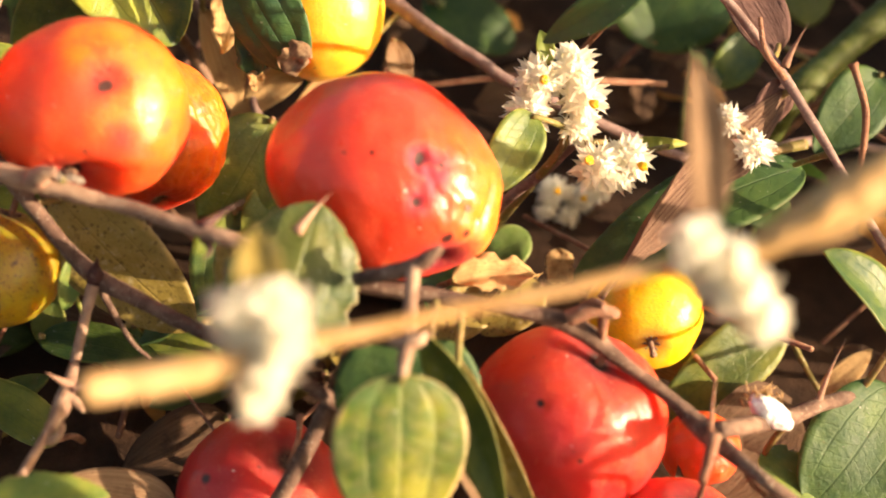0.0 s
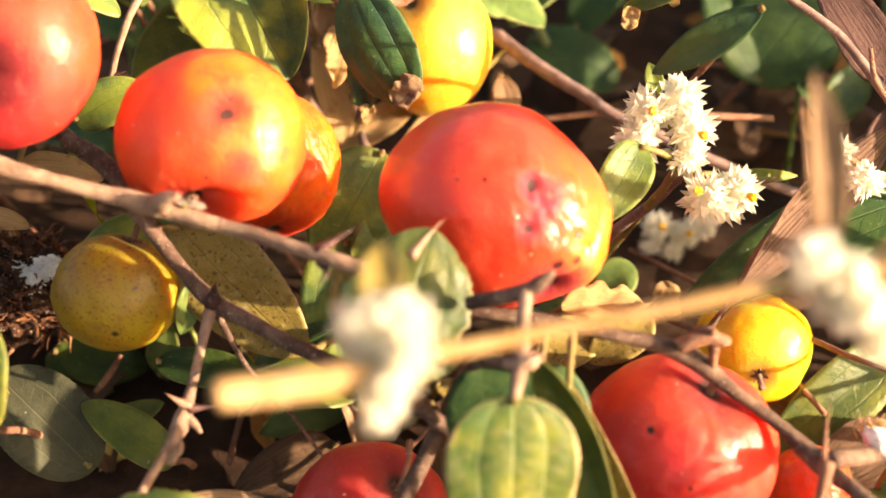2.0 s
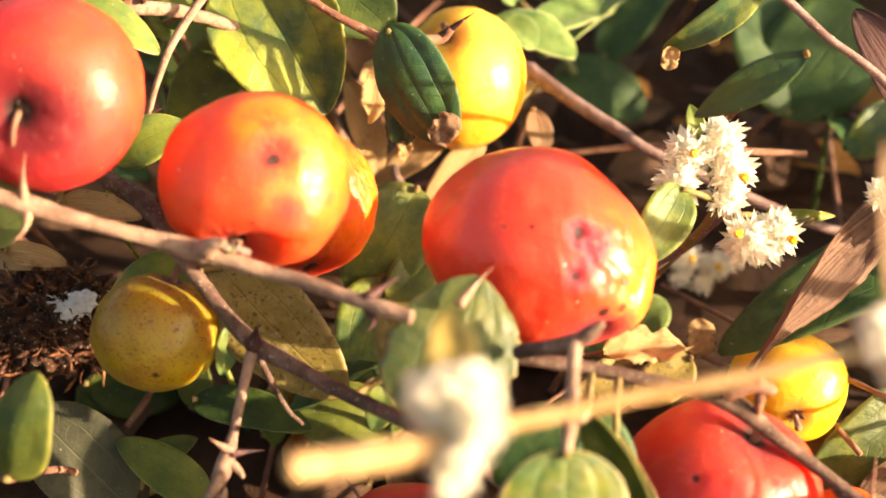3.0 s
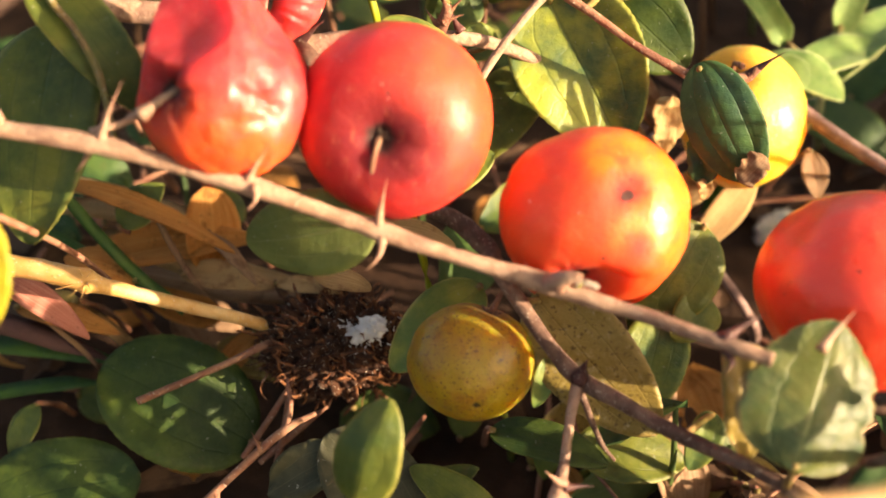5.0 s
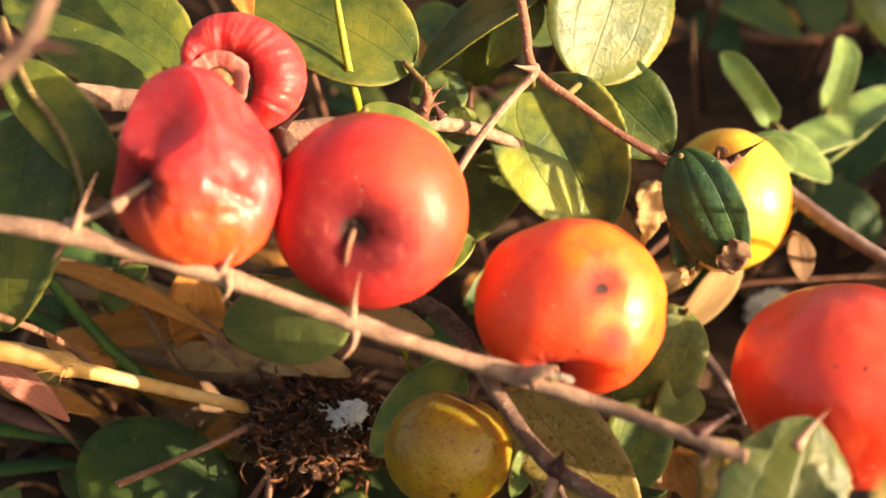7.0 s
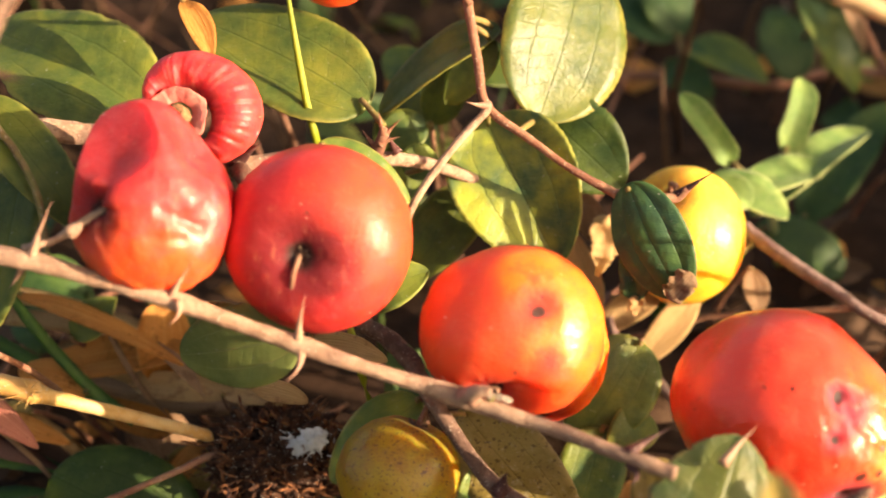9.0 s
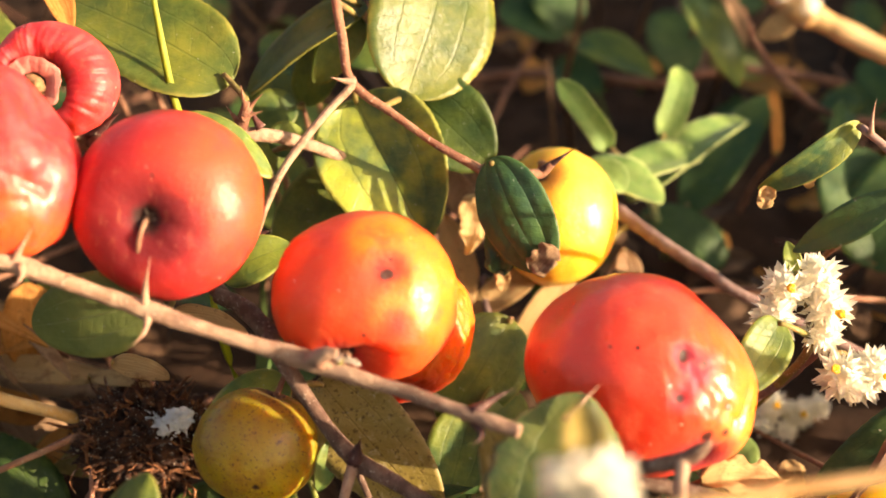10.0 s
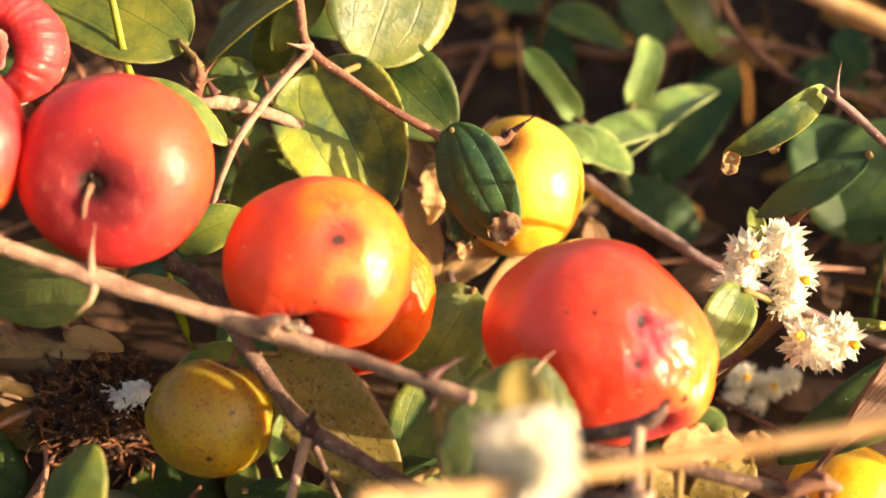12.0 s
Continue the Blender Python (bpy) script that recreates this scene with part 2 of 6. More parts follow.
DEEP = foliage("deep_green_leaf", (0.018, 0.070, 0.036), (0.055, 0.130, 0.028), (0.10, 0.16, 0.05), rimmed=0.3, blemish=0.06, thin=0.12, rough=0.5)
TRIVEIN = foliage("three_veined_leaf", (0.042, 0.110, 0.022), (0.28, 0.29, 0.030), (0.62, 0.42, 0.22), patch=(0.48, 0.56), rimmed=0.95, blemish=0.15, vein=(0.38, 0.43, 0.16))
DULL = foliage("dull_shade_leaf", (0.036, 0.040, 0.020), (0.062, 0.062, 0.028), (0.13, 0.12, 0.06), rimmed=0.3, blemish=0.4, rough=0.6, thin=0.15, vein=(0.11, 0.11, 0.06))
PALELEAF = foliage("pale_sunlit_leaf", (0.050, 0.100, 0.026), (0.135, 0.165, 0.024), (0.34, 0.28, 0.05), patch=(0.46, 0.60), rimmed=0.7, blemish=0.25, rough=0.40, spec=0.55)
YELLOWING = foliage("yellowing_leaf", (0.10, 0.19, 0.045), (0.33, 0.36, 0.050), (0.54, 0.44, 0.14), rimmed=0.85, blemish=0.25, rough=0.34)
OLIVE = foliage("olive_leaf", (0.060, 0.105, 0.022), (0.175, 0.195, 0.024), (0.36, 0.33, 0.08), blemish=0.3)
BITTEN = foliage("bitten_leaf", (0.024, 0.075, 0.034), (0.10, 0.125, 0.026), (0.30, 0.20, 0.08), patch=(0.43, 0.56), rimmed=0.8, blemish=0.4, vein=(0.22, 0.27, 0.11))
FADED = foliage("faded_leaf", (0.25, 0.19, 0.04), (0.42, 0.32, 0.10), (0.46, 0.34, 0.14), blemish=0.5, rimmed=0.9, specks=0.75)
# downy green lifted and rim made bright to imitate sunlit edges
PALE = foliage("downy_leaf", (0.11, 0.22, 0.05), (0.20, 0.31, 0.065), (0.60, 0.62, 0.26), blemish=0.03, rimmed=0.55, fuzz=0.3, rough=0.6)
MAUVE = dryleaf("mauve_dead_leaf", (0.12, 0.062, 0.055), (0.15, 0.08, 0.068), (0.08, 0.042, 0.038))
STREAKED = dryleaf("streaked_dead_leaf", (0.12, 0.062, 0.042), (0.30, 0.185, 0.125), (0.08, 0.04, 0.03))
# litter brown lowered so its colour carries the shade of the bush
LITTER = dryleaf("shade_dark_litter", (0.085, 0.045, 0.024), (0.14, 0.08, 0.045), (0.04, 0.02, 0.012))
# rust and tan raised to make up for sun that misses the blades
RUST = dryleaf("sun_bright_rust_blade", (0.54, 0.22, 0.050), (0.68, 0.36, 0.11), (0.20, 0.08, 0.02), thin=0.45)
TAN = dryleaf("sun_bright_tan_leaf", (0.54, 0.35, 0.15), (0.68, 0.48, 0.24), (0.28, 0.14, 0.05), thin=0.4)
BROWN = dryleaf("brown_dead_leaf", (0.26, 0.15, 0.08), (0.38, 0.25, 0.15), (0.12, 0.06, 0.03))
PAPER = dryleaf("papery_scale", (0.36, 0.29, 0.24), (0.48, 0.41, 0.34), (0.30, 0.20, 0.14), thin=0.3)
BARK = bark("pale_bark", (0.30, 0.180, 0.12), (0.43, 0.285, 0.20), (0.13, 0.075, 0.060), bumps=0.8)
DARKBARK = bark("dark_bark", (0.11, 0.062, 0.045), (0.20, 0.125, 0.09), (0.045, 0.027, 0.022))
REDBARK = bark("red_brown_bark", (0.24, 0.105, 0.065), (0.30, 0.16, 0.10), (0.12, 0.05, 0.035), scale=0.7)
PINKSTEM = bark("pink_stem", (0.20, 0.125, 0.11), (0.28, 0.19, 0.165), (0.11, 0.065, 0.058), rough=0.55, bumps=0.3)
THORN = bark("thorn", (0.29, 0.16, 0.11), (0.36, 0.22, 0.15), (0.16, 0.07, 0.05), rough=0.5, bumps=0.2)
DARKTHORN = bark("dark_thorn", (0.05, 0.02, 0.02), (0.10, 0.04, 0.035), (0.03, 0.015, 0.015), rough=0.45, bumps=0.2)
# stem green darkened so that it looks shaded though sun reaches it
GREENSTEM = bark("shade_green_stem", (0.055, 0.075, 0.016), (0.085, 0.10, 0.022), (0.04, 0.05, 0.015), rough=0.6, bumps=0.2)
CREAM = bark("dry_flower_stem", (0.42, 0.26, 0.11), (0.50, 0.34, 0.18), (0.36, 0.19, 0.065), rough=0.6, bumps=0.2, scale=0.5)
STRAW = bark("straw", (0.50, 0.29, 0.09), (0.60, 0.41, 0.19), (0.36, 0.18, 0.05), rough=0.5, bumps=0.25, scale=0.5)
GRASS = foliage("grass_blade", (0.03, 0.10, 0.02), (0.07, 0.16, 0.02), (0.2, 0.24, 0.04), blemish=0.05)
BRIGHT = foliage("bright_grass", (0.30, 0.36, 0.02), (0.38, 0.42, 0.03), (0.42, 0.42, 0.05), blemish=0.0, thin=0.4)
BRACT = foliage("white_bract", (0.92, 0.89, 0.78), (0.95, 0.93, 0.86), (0.88, 0.80, 0.56), blemish=0.08, rough=0.6, thin=0.65, rimmed=0.0, dead=(0.7, 0.6, 0.4))
CENTRE = bark("yellow_floret", (0.75, 0.42, 0.02), (0.80, 0.52, 0.05), (0.6, 0.3, 0.02), rough=0.6)
ROOT = bark("root_fibre", (0.10, 0.038, 0.018), (0.26, 0.11, 0.045), (0.025, 0.011, 0.008), rough=0.85)
CRUMB = bark("dark_crumb", (0.030, 0.013, 0.008), (0.085, 0.035, 0.016), (0.012, 0.006, 0.004), rough=0.8, scale=1.5)
FLUFF = bark("white_fluff", (0.70, 0.72, 0.74), (0.80, 0.81, 0.80), (0.55, 0.57, 0.60), rough=0.9)
# soil made near black in place of the shade cast by the bush
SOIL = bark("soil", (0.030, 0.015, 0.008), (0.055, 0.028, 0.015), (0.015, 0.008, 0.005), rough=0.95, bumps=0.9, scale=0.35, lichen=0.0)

# ---- building blocks ----
ORIGIN = {}


def thing(name, base, label, category, group=""):
    ob = new(name)
    ob.empty_display_size = 0.005
    ob.location = base
    ORIGIN[ob] = Vector(base)
    return tagged(ob, label, category, group)


def part(name, bm, material, parent, label=""):
    """Links a bmesh in world coordinates as one smooth mesh under a thing or a part."""
    me = bpy.data.meshes.new(name)
    o = ORIGIN.get(parent, Vector((0, 0, 0))) if parent else Vector((0, 0, 0))
    bmesh.ops.translate(bm, verts=bm.verts, vec=-o)
    bm.to_mesh(me)
    bm.free()
    me.polygons.foreach_set("use_smooth", [True] * len(me.polygons))
    me.materials.append(material)
    ob = new(name, me)
    ob.parent = parent
    ORIGIN[ob] = o
    return tagged(ob, label)


def spline(points, n):
    """n + 1 places along a smooth curve through the points; a point is (x, y, z) or (x, y, z, radius)."""
    pts = [np.array(p, float) for p in points]
    pts = [2 * pts[0] - pts[1]] + pts + [2 * pts[-1] - pts[-2]]
    out = []
    m = len(pts) - 3
    for i in range(n + 1):
        u = i / n * m
        k = min(int(u), m - 1)
        f = u - k
        a, b, c, d = pts[k:k + 4]
        out.append(0.5 * (2 * b + (c - a) * f + (2 * a - 5 * b + 4 * c - d) * f ** 2 + (3 * b - a - 3 * c + d) * f ** 3))
    return out


def tube(bm, centres, radii, sides=10, rough=0.0, seed=0.0):
    """A round limb along world places, with closed ends."""
    rings, up = [], None
    for i, c in enumerate(centres):
        d = (centres[min(i + 1, len(centres) - 1)] - centres[max(i - 1, 0)]).normalized()
        if up is None:
            up = d.orthogonal().normalized()
        up = (up - d * up.dot(d)).normalized()
        side = d.cross(up)
        ring = []
        for j in range(sides):
            a = 2 * math.pi * j / sides
            w = up * math.cos(a) + side * math.sin(a)
            r = radii[i] * (1 + rough * noise.noise((c + w * radii[i]) * 700 + Vector((seed, 0, 0))))
            ring.append(bm.verts.new(c + w * r))
        rings.append(ring)
    for a, b in zip(rings, rings[1:]):
        for j in range(sides):
            bm.faces.new((a[j], a[(j + 1) % sides], b[(j + 1) % sides], b[j]))
    for ring, c, flip in ((rings[0], centres[0], True), (rings[-1], centres[-1], False)):
        v = bm.verts.new(c)
        for j in range(sides):
            f = (ring[j], ring[(j + 1) % sides], v)
            bm.faces.new(f[::-1] if flip else f)


WOODS = []


def branch(label, points, material, name="thorny_branch", category="branch", group="", step=0.8, rough=0.10, knots=0.7, part_name="wood"):
    """A branch through points (x, y, z, radius). Returns the thing."""
    length = sum((Vector(a[:3]) - Vector(b[:3])).length for a, b in zip(points, points[1:]))
    line = spline(points, max(8, int(length / step)))
    centres = [P(p[:3]) for p in line]
    radii = [max(p[3], 0.12) / 1000 * (1 + 0.16 * knots * noise.noise(Vector((i * 0.11, len(WOODS), 0.5)))) for i, p in enumerate(line)]
    ob = thing(name, centres[0], label, category, group)
    bm = bmesh.new()
    tube(bm, centres, radii, 14, rough, len(WOODS))
    part(part_name, bm, material, ob)
    WOODS.append((ob, centres, radii))
    return ob


def limb_near(place):
    """The branch that passes nearest to a world place, and where."""
    best = None
    for ob, centres, radii in WOODS:
        for c in centres:
            d = (c - place).length
            if best is None or d < best[0]:
                best = (d, ob, c)
    return best


def side_twig(ob, name, points, material, label="", sides=10, rough=0.12):
    line = spline(points, 14)
    bm = bmesh.new()
    tube(bm, [P(p[:3]) for p in line], [p[3] / 1000 for p in line], sides, rough, len(points))
    WOODS.append((ob, [P(p[:3]) for p in line], [p[3] / 1000 for p in line]))
    return part(name, bm, material, ob, label)


def thorn(ob, base, tip, r=0.40, material=None, bow=0.03):
    a, b = P(base), P(tip)
    d = b - a
    sag = d.cross(turn((0, 1, 0))).normalized() * d.length * bow
    cs = [a - d * 0.08 + d * (i / 8) * 1.08 + sag * math.sin(math.pi * i / 8) for i in range(9)]
    rs = [r / 1000 * (1.35 * (1 - i / 8) ** 1.6 + 0.35 * (1 - i / 8) + 0.05) for i in range(9)]
    bm = bmesh.new()
    tube(bm, cs, rs, 8, 0.15)
    return part("thorn", bm, material or THORN, ob)


def outline(s, shape):
    if shape == "narrow":
        return max(0.0, math.sin(math.pi * s ** 0.85)) ** 0.75
    if shape == "strap":
        return min(1.0, s * 7) ** 0.5 * min(1.0, (1 - s) * 5) ** 0.5
    if shape == "round":
        return (max(0.0, 1 - abs(2 * s - 1) ** 2.1)) ** 0.52
    return (max(0.0, 1 - abs(2 * s ** 0.86 - 1) ** 2.15)) ** 0.62 * (1.04 - 0.22 * s)


def blade(base, tip, width, face=(0, -1, 0), fold=0.15, curl=0.08, wave=0.05, shape="ovate", ragged=0.0, twist=0.0, seed=0, nu=60, nv=10, thick=0.22, teeth=0.008, ribs=0.0):
    """A leaf blade between two places. face: the way its upper side looks; fold: how far its halves lift; curl: its bow along the length."""
    rnd = Vector((seed * 3.71, seed * 1.37, seed * 0.73))
    a, b = Vector(base), Vector(tip)
    axis = b - a
    length = axis.length
    axis.normalize()
    n = Vector(face)
    n = (n - axis * n.dot(axis)).normalized()
    side = axis.cross(n)
    bm = bmesh.new()
    uv = bm.loops.layers.uv.new("UVMap")
    top, low, co = [], [], {}
    for i in range(nu + 1):
        s = i / nu
        s2 = 0.004 + 0.992 * s
        hw = width / 2 * outline(s2, shape)
        rowt, rowl = [], []
        ang = radians(twist) * (s - 0.3)
        sd = side * math.cos(ang) + n * math.sin(ang)
        nn = n * math.cos(ang) - side * math.sin(ang)
        for j in range(nv + 1):
            v = 2 * j / nv - 1
            w = hw * (1 + teeth * math.sin(s * 118 + v * 3))
            if ragged:
                q = noise.noise(Vector((s * 5.5, (1 if v > 0 else -1) * 2.0, 0)) + rnd) + 0.4 * noise.noise(Vector((s * 17, v, 3)) + rnd)
                w *= 1 - ragged * max(0.0, q) * (0.4 + 0.6 * abs(v))
            off = fold * abs(v) ** 1.3 * w - curl * length * (4 * (s - 0.42) ** 2 - 0.25)
            off += wave * width * noise.noise(Vector((s * 2.6, v * 1.3, 0)) + rnd) * (0.35 + 0.65 * abs(v))
            off += 0.35 * wave * width * noise.noise(Vector((s * 7.0, v * 3.5, 5)) + rnd) * abs(v)
            if ribs:
                off -= ribs * (math.exp(-(v / 0.09) ** 2) + 0.9 * math.exp(-((abs(v) - 0.52) / 0.09) ** 2) + 0.35 * math.cos(s * 60 - abs(v) * 9) * abs(v) * (1 - v * v)) * math.sin(math.pi * min(1, s * 1.05)) ** 0.5 if s < 0.95 else 0
            p = a + axis * (s * length) + sd * (v * w) + nn * off
            vt = bm.verts.new(P(p))
            vl = bm.verts.new(P(p - nn * thick))
            co[vt] = co[vl] = (s, (v + 1) / 2)
            rowt.append(vt)
            rowl.append(vl)
        top.append(rowt)
        low.append(rowl)
    fs = []
    for i in range(nu):
        for j in range(nv):
            fs.append(bm.faces.new((top[i][j], top[i][j + 1], top[i + 1][j + 1], top[i + 1][j])))
            fs.append(bm.faces.new((low[i][j], low[i + 1][j], low[i + 1][j + 1], low[i][j + 1])))
        fs.append(bm.faces.new((top[i][0], top[i + 1][0], low[i + 1][0], low[i][0])))
        fs.append(bm.faces.new((top[i][nv], low[i][nv], low[i + 1][nv], top[i + 1][nv])))
    for j in range(nv):
        fs.append(bm.faces.new((top[0][j], low[0][j], low[0][j + 1], top[0][j + 1])))
        fs.append(bm.faces.new((top[nu][j], top[nu][j + 1], low[nu][j + 1], low[nu][j])))
    for f in fs:
        for lp in f.loops:
            lp[uv].uv = co[lp.vert]
    return bm


LEAF_COUNT = [0]


def to_ground(q):
    """The place on the ground straight behind a place of the bush, a little downhill."""
    x, y, z = q
    for _ in range(400):
        w = P((x, y, z))
        if w.z < -0.002:
            break
        y += 1.0
        z -= 0.25
    return (x, y, z)


def leaf(base, tip, width, material, label="", reach=14.0, on=None, petiole=0.45, stalked=True, name="leaf", **kw):
    """A leaf with its stalk, joined to the nearest branch; where none is near, to a stem of its own out of the ground."""
    LEAF_COUNT[0] += 1
    kw.setdefault("seed", LEAF_COUNT[0])
    near = limb_near(P(base))
    ob, end = on, near[2]
    if ob is None and near and near[0] * 1000 < reach:
        ob, end = near[1], near[2]
    elif ob is None:
        g = to_ground(base)
        ob = branch("slender leafy stem rising from the ground litter", [(*g, 0.6), ((base[0] + g[0]) / 2, base[1] + (g[1] - base[1]) * 0.5, base[2] + (g[2] - base[2]) * 0.35, 0.5),
                    (base[0], base[1] + 0.6, base[2], 0.4)], REDBARK, name="leafy_stem", category="stem", group="leafy stems in the undergrowth", step=2.5, part_name="stem")
        end = P(base)
    else:
        end = near[2]
    bm = blade(base, tip, width, **kw)
    lf = part(name, bm, material, ob, label)
    if not stalked:
        return lf
    a = Vector(base)
    d = (Vector(tip) - a)
    st, en = P(a + d * 0.04), end
    mid = (st + en) / 2 - turn(d.normalized()) * min((st - en).length, 0.003) * 0.2
    bm = bmesh.new()
    cs = [st.lerp(mid, f).lerp(mid.lerp(en, f), f) for f in [i / 8 for i in range(9)]]
    tube(bm, cs, [petiole / 1000 * (0.9 + 0.3 * i / 8) for i in range(9)], 7, 0.15)
    part("leaf_stalk", bm, OLIVESTALK, lf)
    return lf


OLIVESTALK = bark("leaf_stalk", (0.16, 0.14, 0.04), (0.24, 0.16, 0.06), (0.12, 0.07, 0.04), rough=0.6, bumps=0.2)


def fruit(label, centre, size, material, pit=None, pit_depth=0.16, pit_width=0.10, dents=(), lump=0.03, wrinkle=0.0, roll=0.0, seed=0, stalk=None, stalk_r=0.45, stalk_skin=None, bend=0.4, calyx=True, radial=0.0, hue=(0.6, -0.3, 0.6), scars=(), rumple=None, tints=(), grooves=(), cuts=(), group="ripe fruit on the bush"):
    """A jujube fruit: a plump body with a stalk pit, shallow dents and creases. size: half widths right, away, up."""
    c = Vector(centre)
    ob = thing("jujube_fruit", P(centre), label, "fruit", group)
    cr, sr = math.cos(radians(roll)), math.sin(radians(roll))
    rnd = Vector((seed * 5.3, seed * 2.9, seed * 7.7))
    dents = [(Vector(d).normalized(), dp, w) for d, dp, w in dents]
    grooves = [(Vector(a).normalized(), Vector(b).normalized(), dp, w) for a, b, dp, w in grooves]
    tints = [(Vector(d).normalized(), w, y, r) for d, w, y, r in tints]
    if pit:
        dents = dents + [(Vector(pit).normalized(), pit_depth, pit_width), (Vector(pit).normalized(), pit_depth * 0.35, pit_width * 0.12)]

    def place(u):
        p = Vector((u.x * size[0], u.y * size[1], u.z * size[2]))
        p = Vector((p.x * cr - p.z * sr, p.y, p.x * sr + p.z * cr))
        k = 1.0 + lump * noise.noise(u * 1.3 + rnd) + lump * 0.5 * noise.noise(u * 2.9 + rnd) + 0.007 * noise.noise(u * 5.5 + rnd) + 0.003 * noise.noise(u * 12 + rnd)
        if wrinkle:
            k += wrinkle * (abs(noise.noise(u * 3.2 + rnd)) - 0.25) + wrinkle * 0.35 * noise.noise(Vector((u.x * 9, u.y * 9, u.z * 4)) + rnd)
        q = p.normalized()
        for d, dp, w in dents:
            k -= dp * math.exp(-(1 - q.dot(d)) / w)
        for ga, gb, dp, w in grooves:
            ab = gb - ga
            h = max(0.0, min(1.0, (q - ga).dot(ab) / ab.length_squared))
            k -= dp * math.exp(-((q - ga - ab * h).length / w) ** 2) * (0.35 + 0.65 * math.sin(math.pi * (0.15 + 0.7 * h)))
        for n, m0 in cuts:
            m = k * q.dot(Vector(n).normalized())
            if m > m0:
                k *= 1 - 1.25 * (m - m0) / m * min(1.0, (m - m0) / 0.02)
        if rumple:
            f = math.exp(-((1 - q.dot(Vector(rumple[0]).normalized())) / rumple[1]) ** 2)
            k += f * rumple[2] * (0.6 * noise.noise(u * 6 + rnd) + 0.7 * noise.noise(Vector((u.x * 15 + u.z * 6, u.y * 10, u.z * 4)) + rnd) + 0.5 * noise.noise(Vector((u.x * 34 + u.z * 12, u.y * 24, u.z * 16)) + rnd))
        if radial and pit:
            d = dents[-1][0]
            t1 = d.orthogonal().normalized()
            a = math.atan2(q.dot(d.cross(t1)), q.dot(t1))
            f = math.exp(-((1 - q.dot(d)) / (pit_width * 1.8)) ** 2) * min(1.0, (1 - q.dot(d)) / (pit_width * 0.3))
            k += radial * f * (noise.noise(Vector((math.cos(a) * 2.2, math.sin(a) * 2.2, 0)) + rnd) + 0.6 * noise.noise(Vector((math.cos(a) * 5, math.sin(a) * 5, 2)) + rnd))
        return c + p * k, q

    def body(nu=208 if rumple else 112, nv=128 if rumple else 72):
        bm = bmesh.new()
        st, fl, hu = [bm.verts.layers.float.new(q) for q in ("dark_mark", "flush", "hue")]
        hd = Vector(hue).normalized()
        rows = []
        for i in range(1, nv):
            th = math.pi * i / nv
            row = []
            for j in range(nu):
                ph = 2 * math.pi * j / nu
                u = Vector((math.sin(th) * math.cos(ph), math.sin(th) * math.sin(ph), math.cos(th)))
                p, q = place(u)
                v = bm.verts.new(P(p))
                # warmest on the hue side, which on red fruit imitates sunlit skin
                v[hu] = 0.5 + 0.5 * q.dot(hd) + sum(y * math.exp(-(1 - q.dot(d)) / w) for d, w, y, r in tints)
                v[fl] = sum(r * math.exp(-(1 - q.dot(d)) / w) for d, w, y, r in tints)
                v[st] = max([math.exp(-(1 - q.dot(Vector(d).normalized())) / w) for d, w in scars], default=0.0)
                # maroon spreads round the pit, near black at its bottom
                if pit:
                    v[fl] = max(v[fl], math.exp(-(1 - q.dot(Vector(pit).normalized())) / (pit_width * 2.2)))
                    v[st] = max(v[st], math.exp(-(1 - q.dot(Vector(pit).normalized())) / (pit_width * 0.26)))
                row.append(v)
            rows.append(row)
        ends = [bm.verts.new(P(place(Vector((0, 0, s)))[0])) for s in (1, -1)]
        for a, b in zip(rows, rows[1:]):
            for j in range(nu):
                bm.faces.new((a[j], b[j], b[(j + 1) % nu], a[(j + 1) % nu]))
        for j in range(nu):
            bm.faces.new((ends[0], rows[0][j], rows[0][(j + 1) % nu]))
            bm.faces.new((ends[1], rows[-1][(j + 1) % nu], rows[-1][j]))
        return bm

    part("flesh", body(), material, ob)
    if pit:
        d = Vector(pit).normalized()
        # the bottom of the pit
        q = c + Vector((d.x * size[0], d.y * size[1], d.z * size[2])) * (1 - 1.28 * pit_depth)
        if calyx:
            t1 = d.orthogonal().normalized()
            t2 = d.cross(t1)
            for k in range(8):
                bm = bmesh.new()
                a = 2 * math.pi * k / 8 + random.uniform(-0.25, 0.25)
                o = t1 * math.cos(a) + t2 * math.sin(a)
                s0 = q + o * 0.5 - d * 0.3
                tube(bm, [P(s0), P(s0 + o * 0.5 + d * 0.3), P(s0 + o * random.uniform(0.6, 1.1) + d * random.uniform(0.3, 0.8))], [0.00034, 0.00028, 0.00008], 6, 0.4, k)
                part("sepal", bm, DARKBARK, ob, "dry dark sepal")
        if stalk:
            e = Vector(stalk)
            m1 = q + d * (e - q).length * bend
            bm = bmesh.new()
            line = [q - d * 1.0, q + d * 0.3, m1.lerp(e, 0.35), e]
            ln = spline([(*p, stalk_r * f) for p, f in zip(line, (1.5, 1.0, 0.85, 1.35))], 16)
            tube(bm, [P(p[:3]) for p in ln], [p[3] / 1000 for p in ln], 8, 0.3, seed)
            part("stalk", bm, stalk_skin or REDBARK, ob)
    return ob


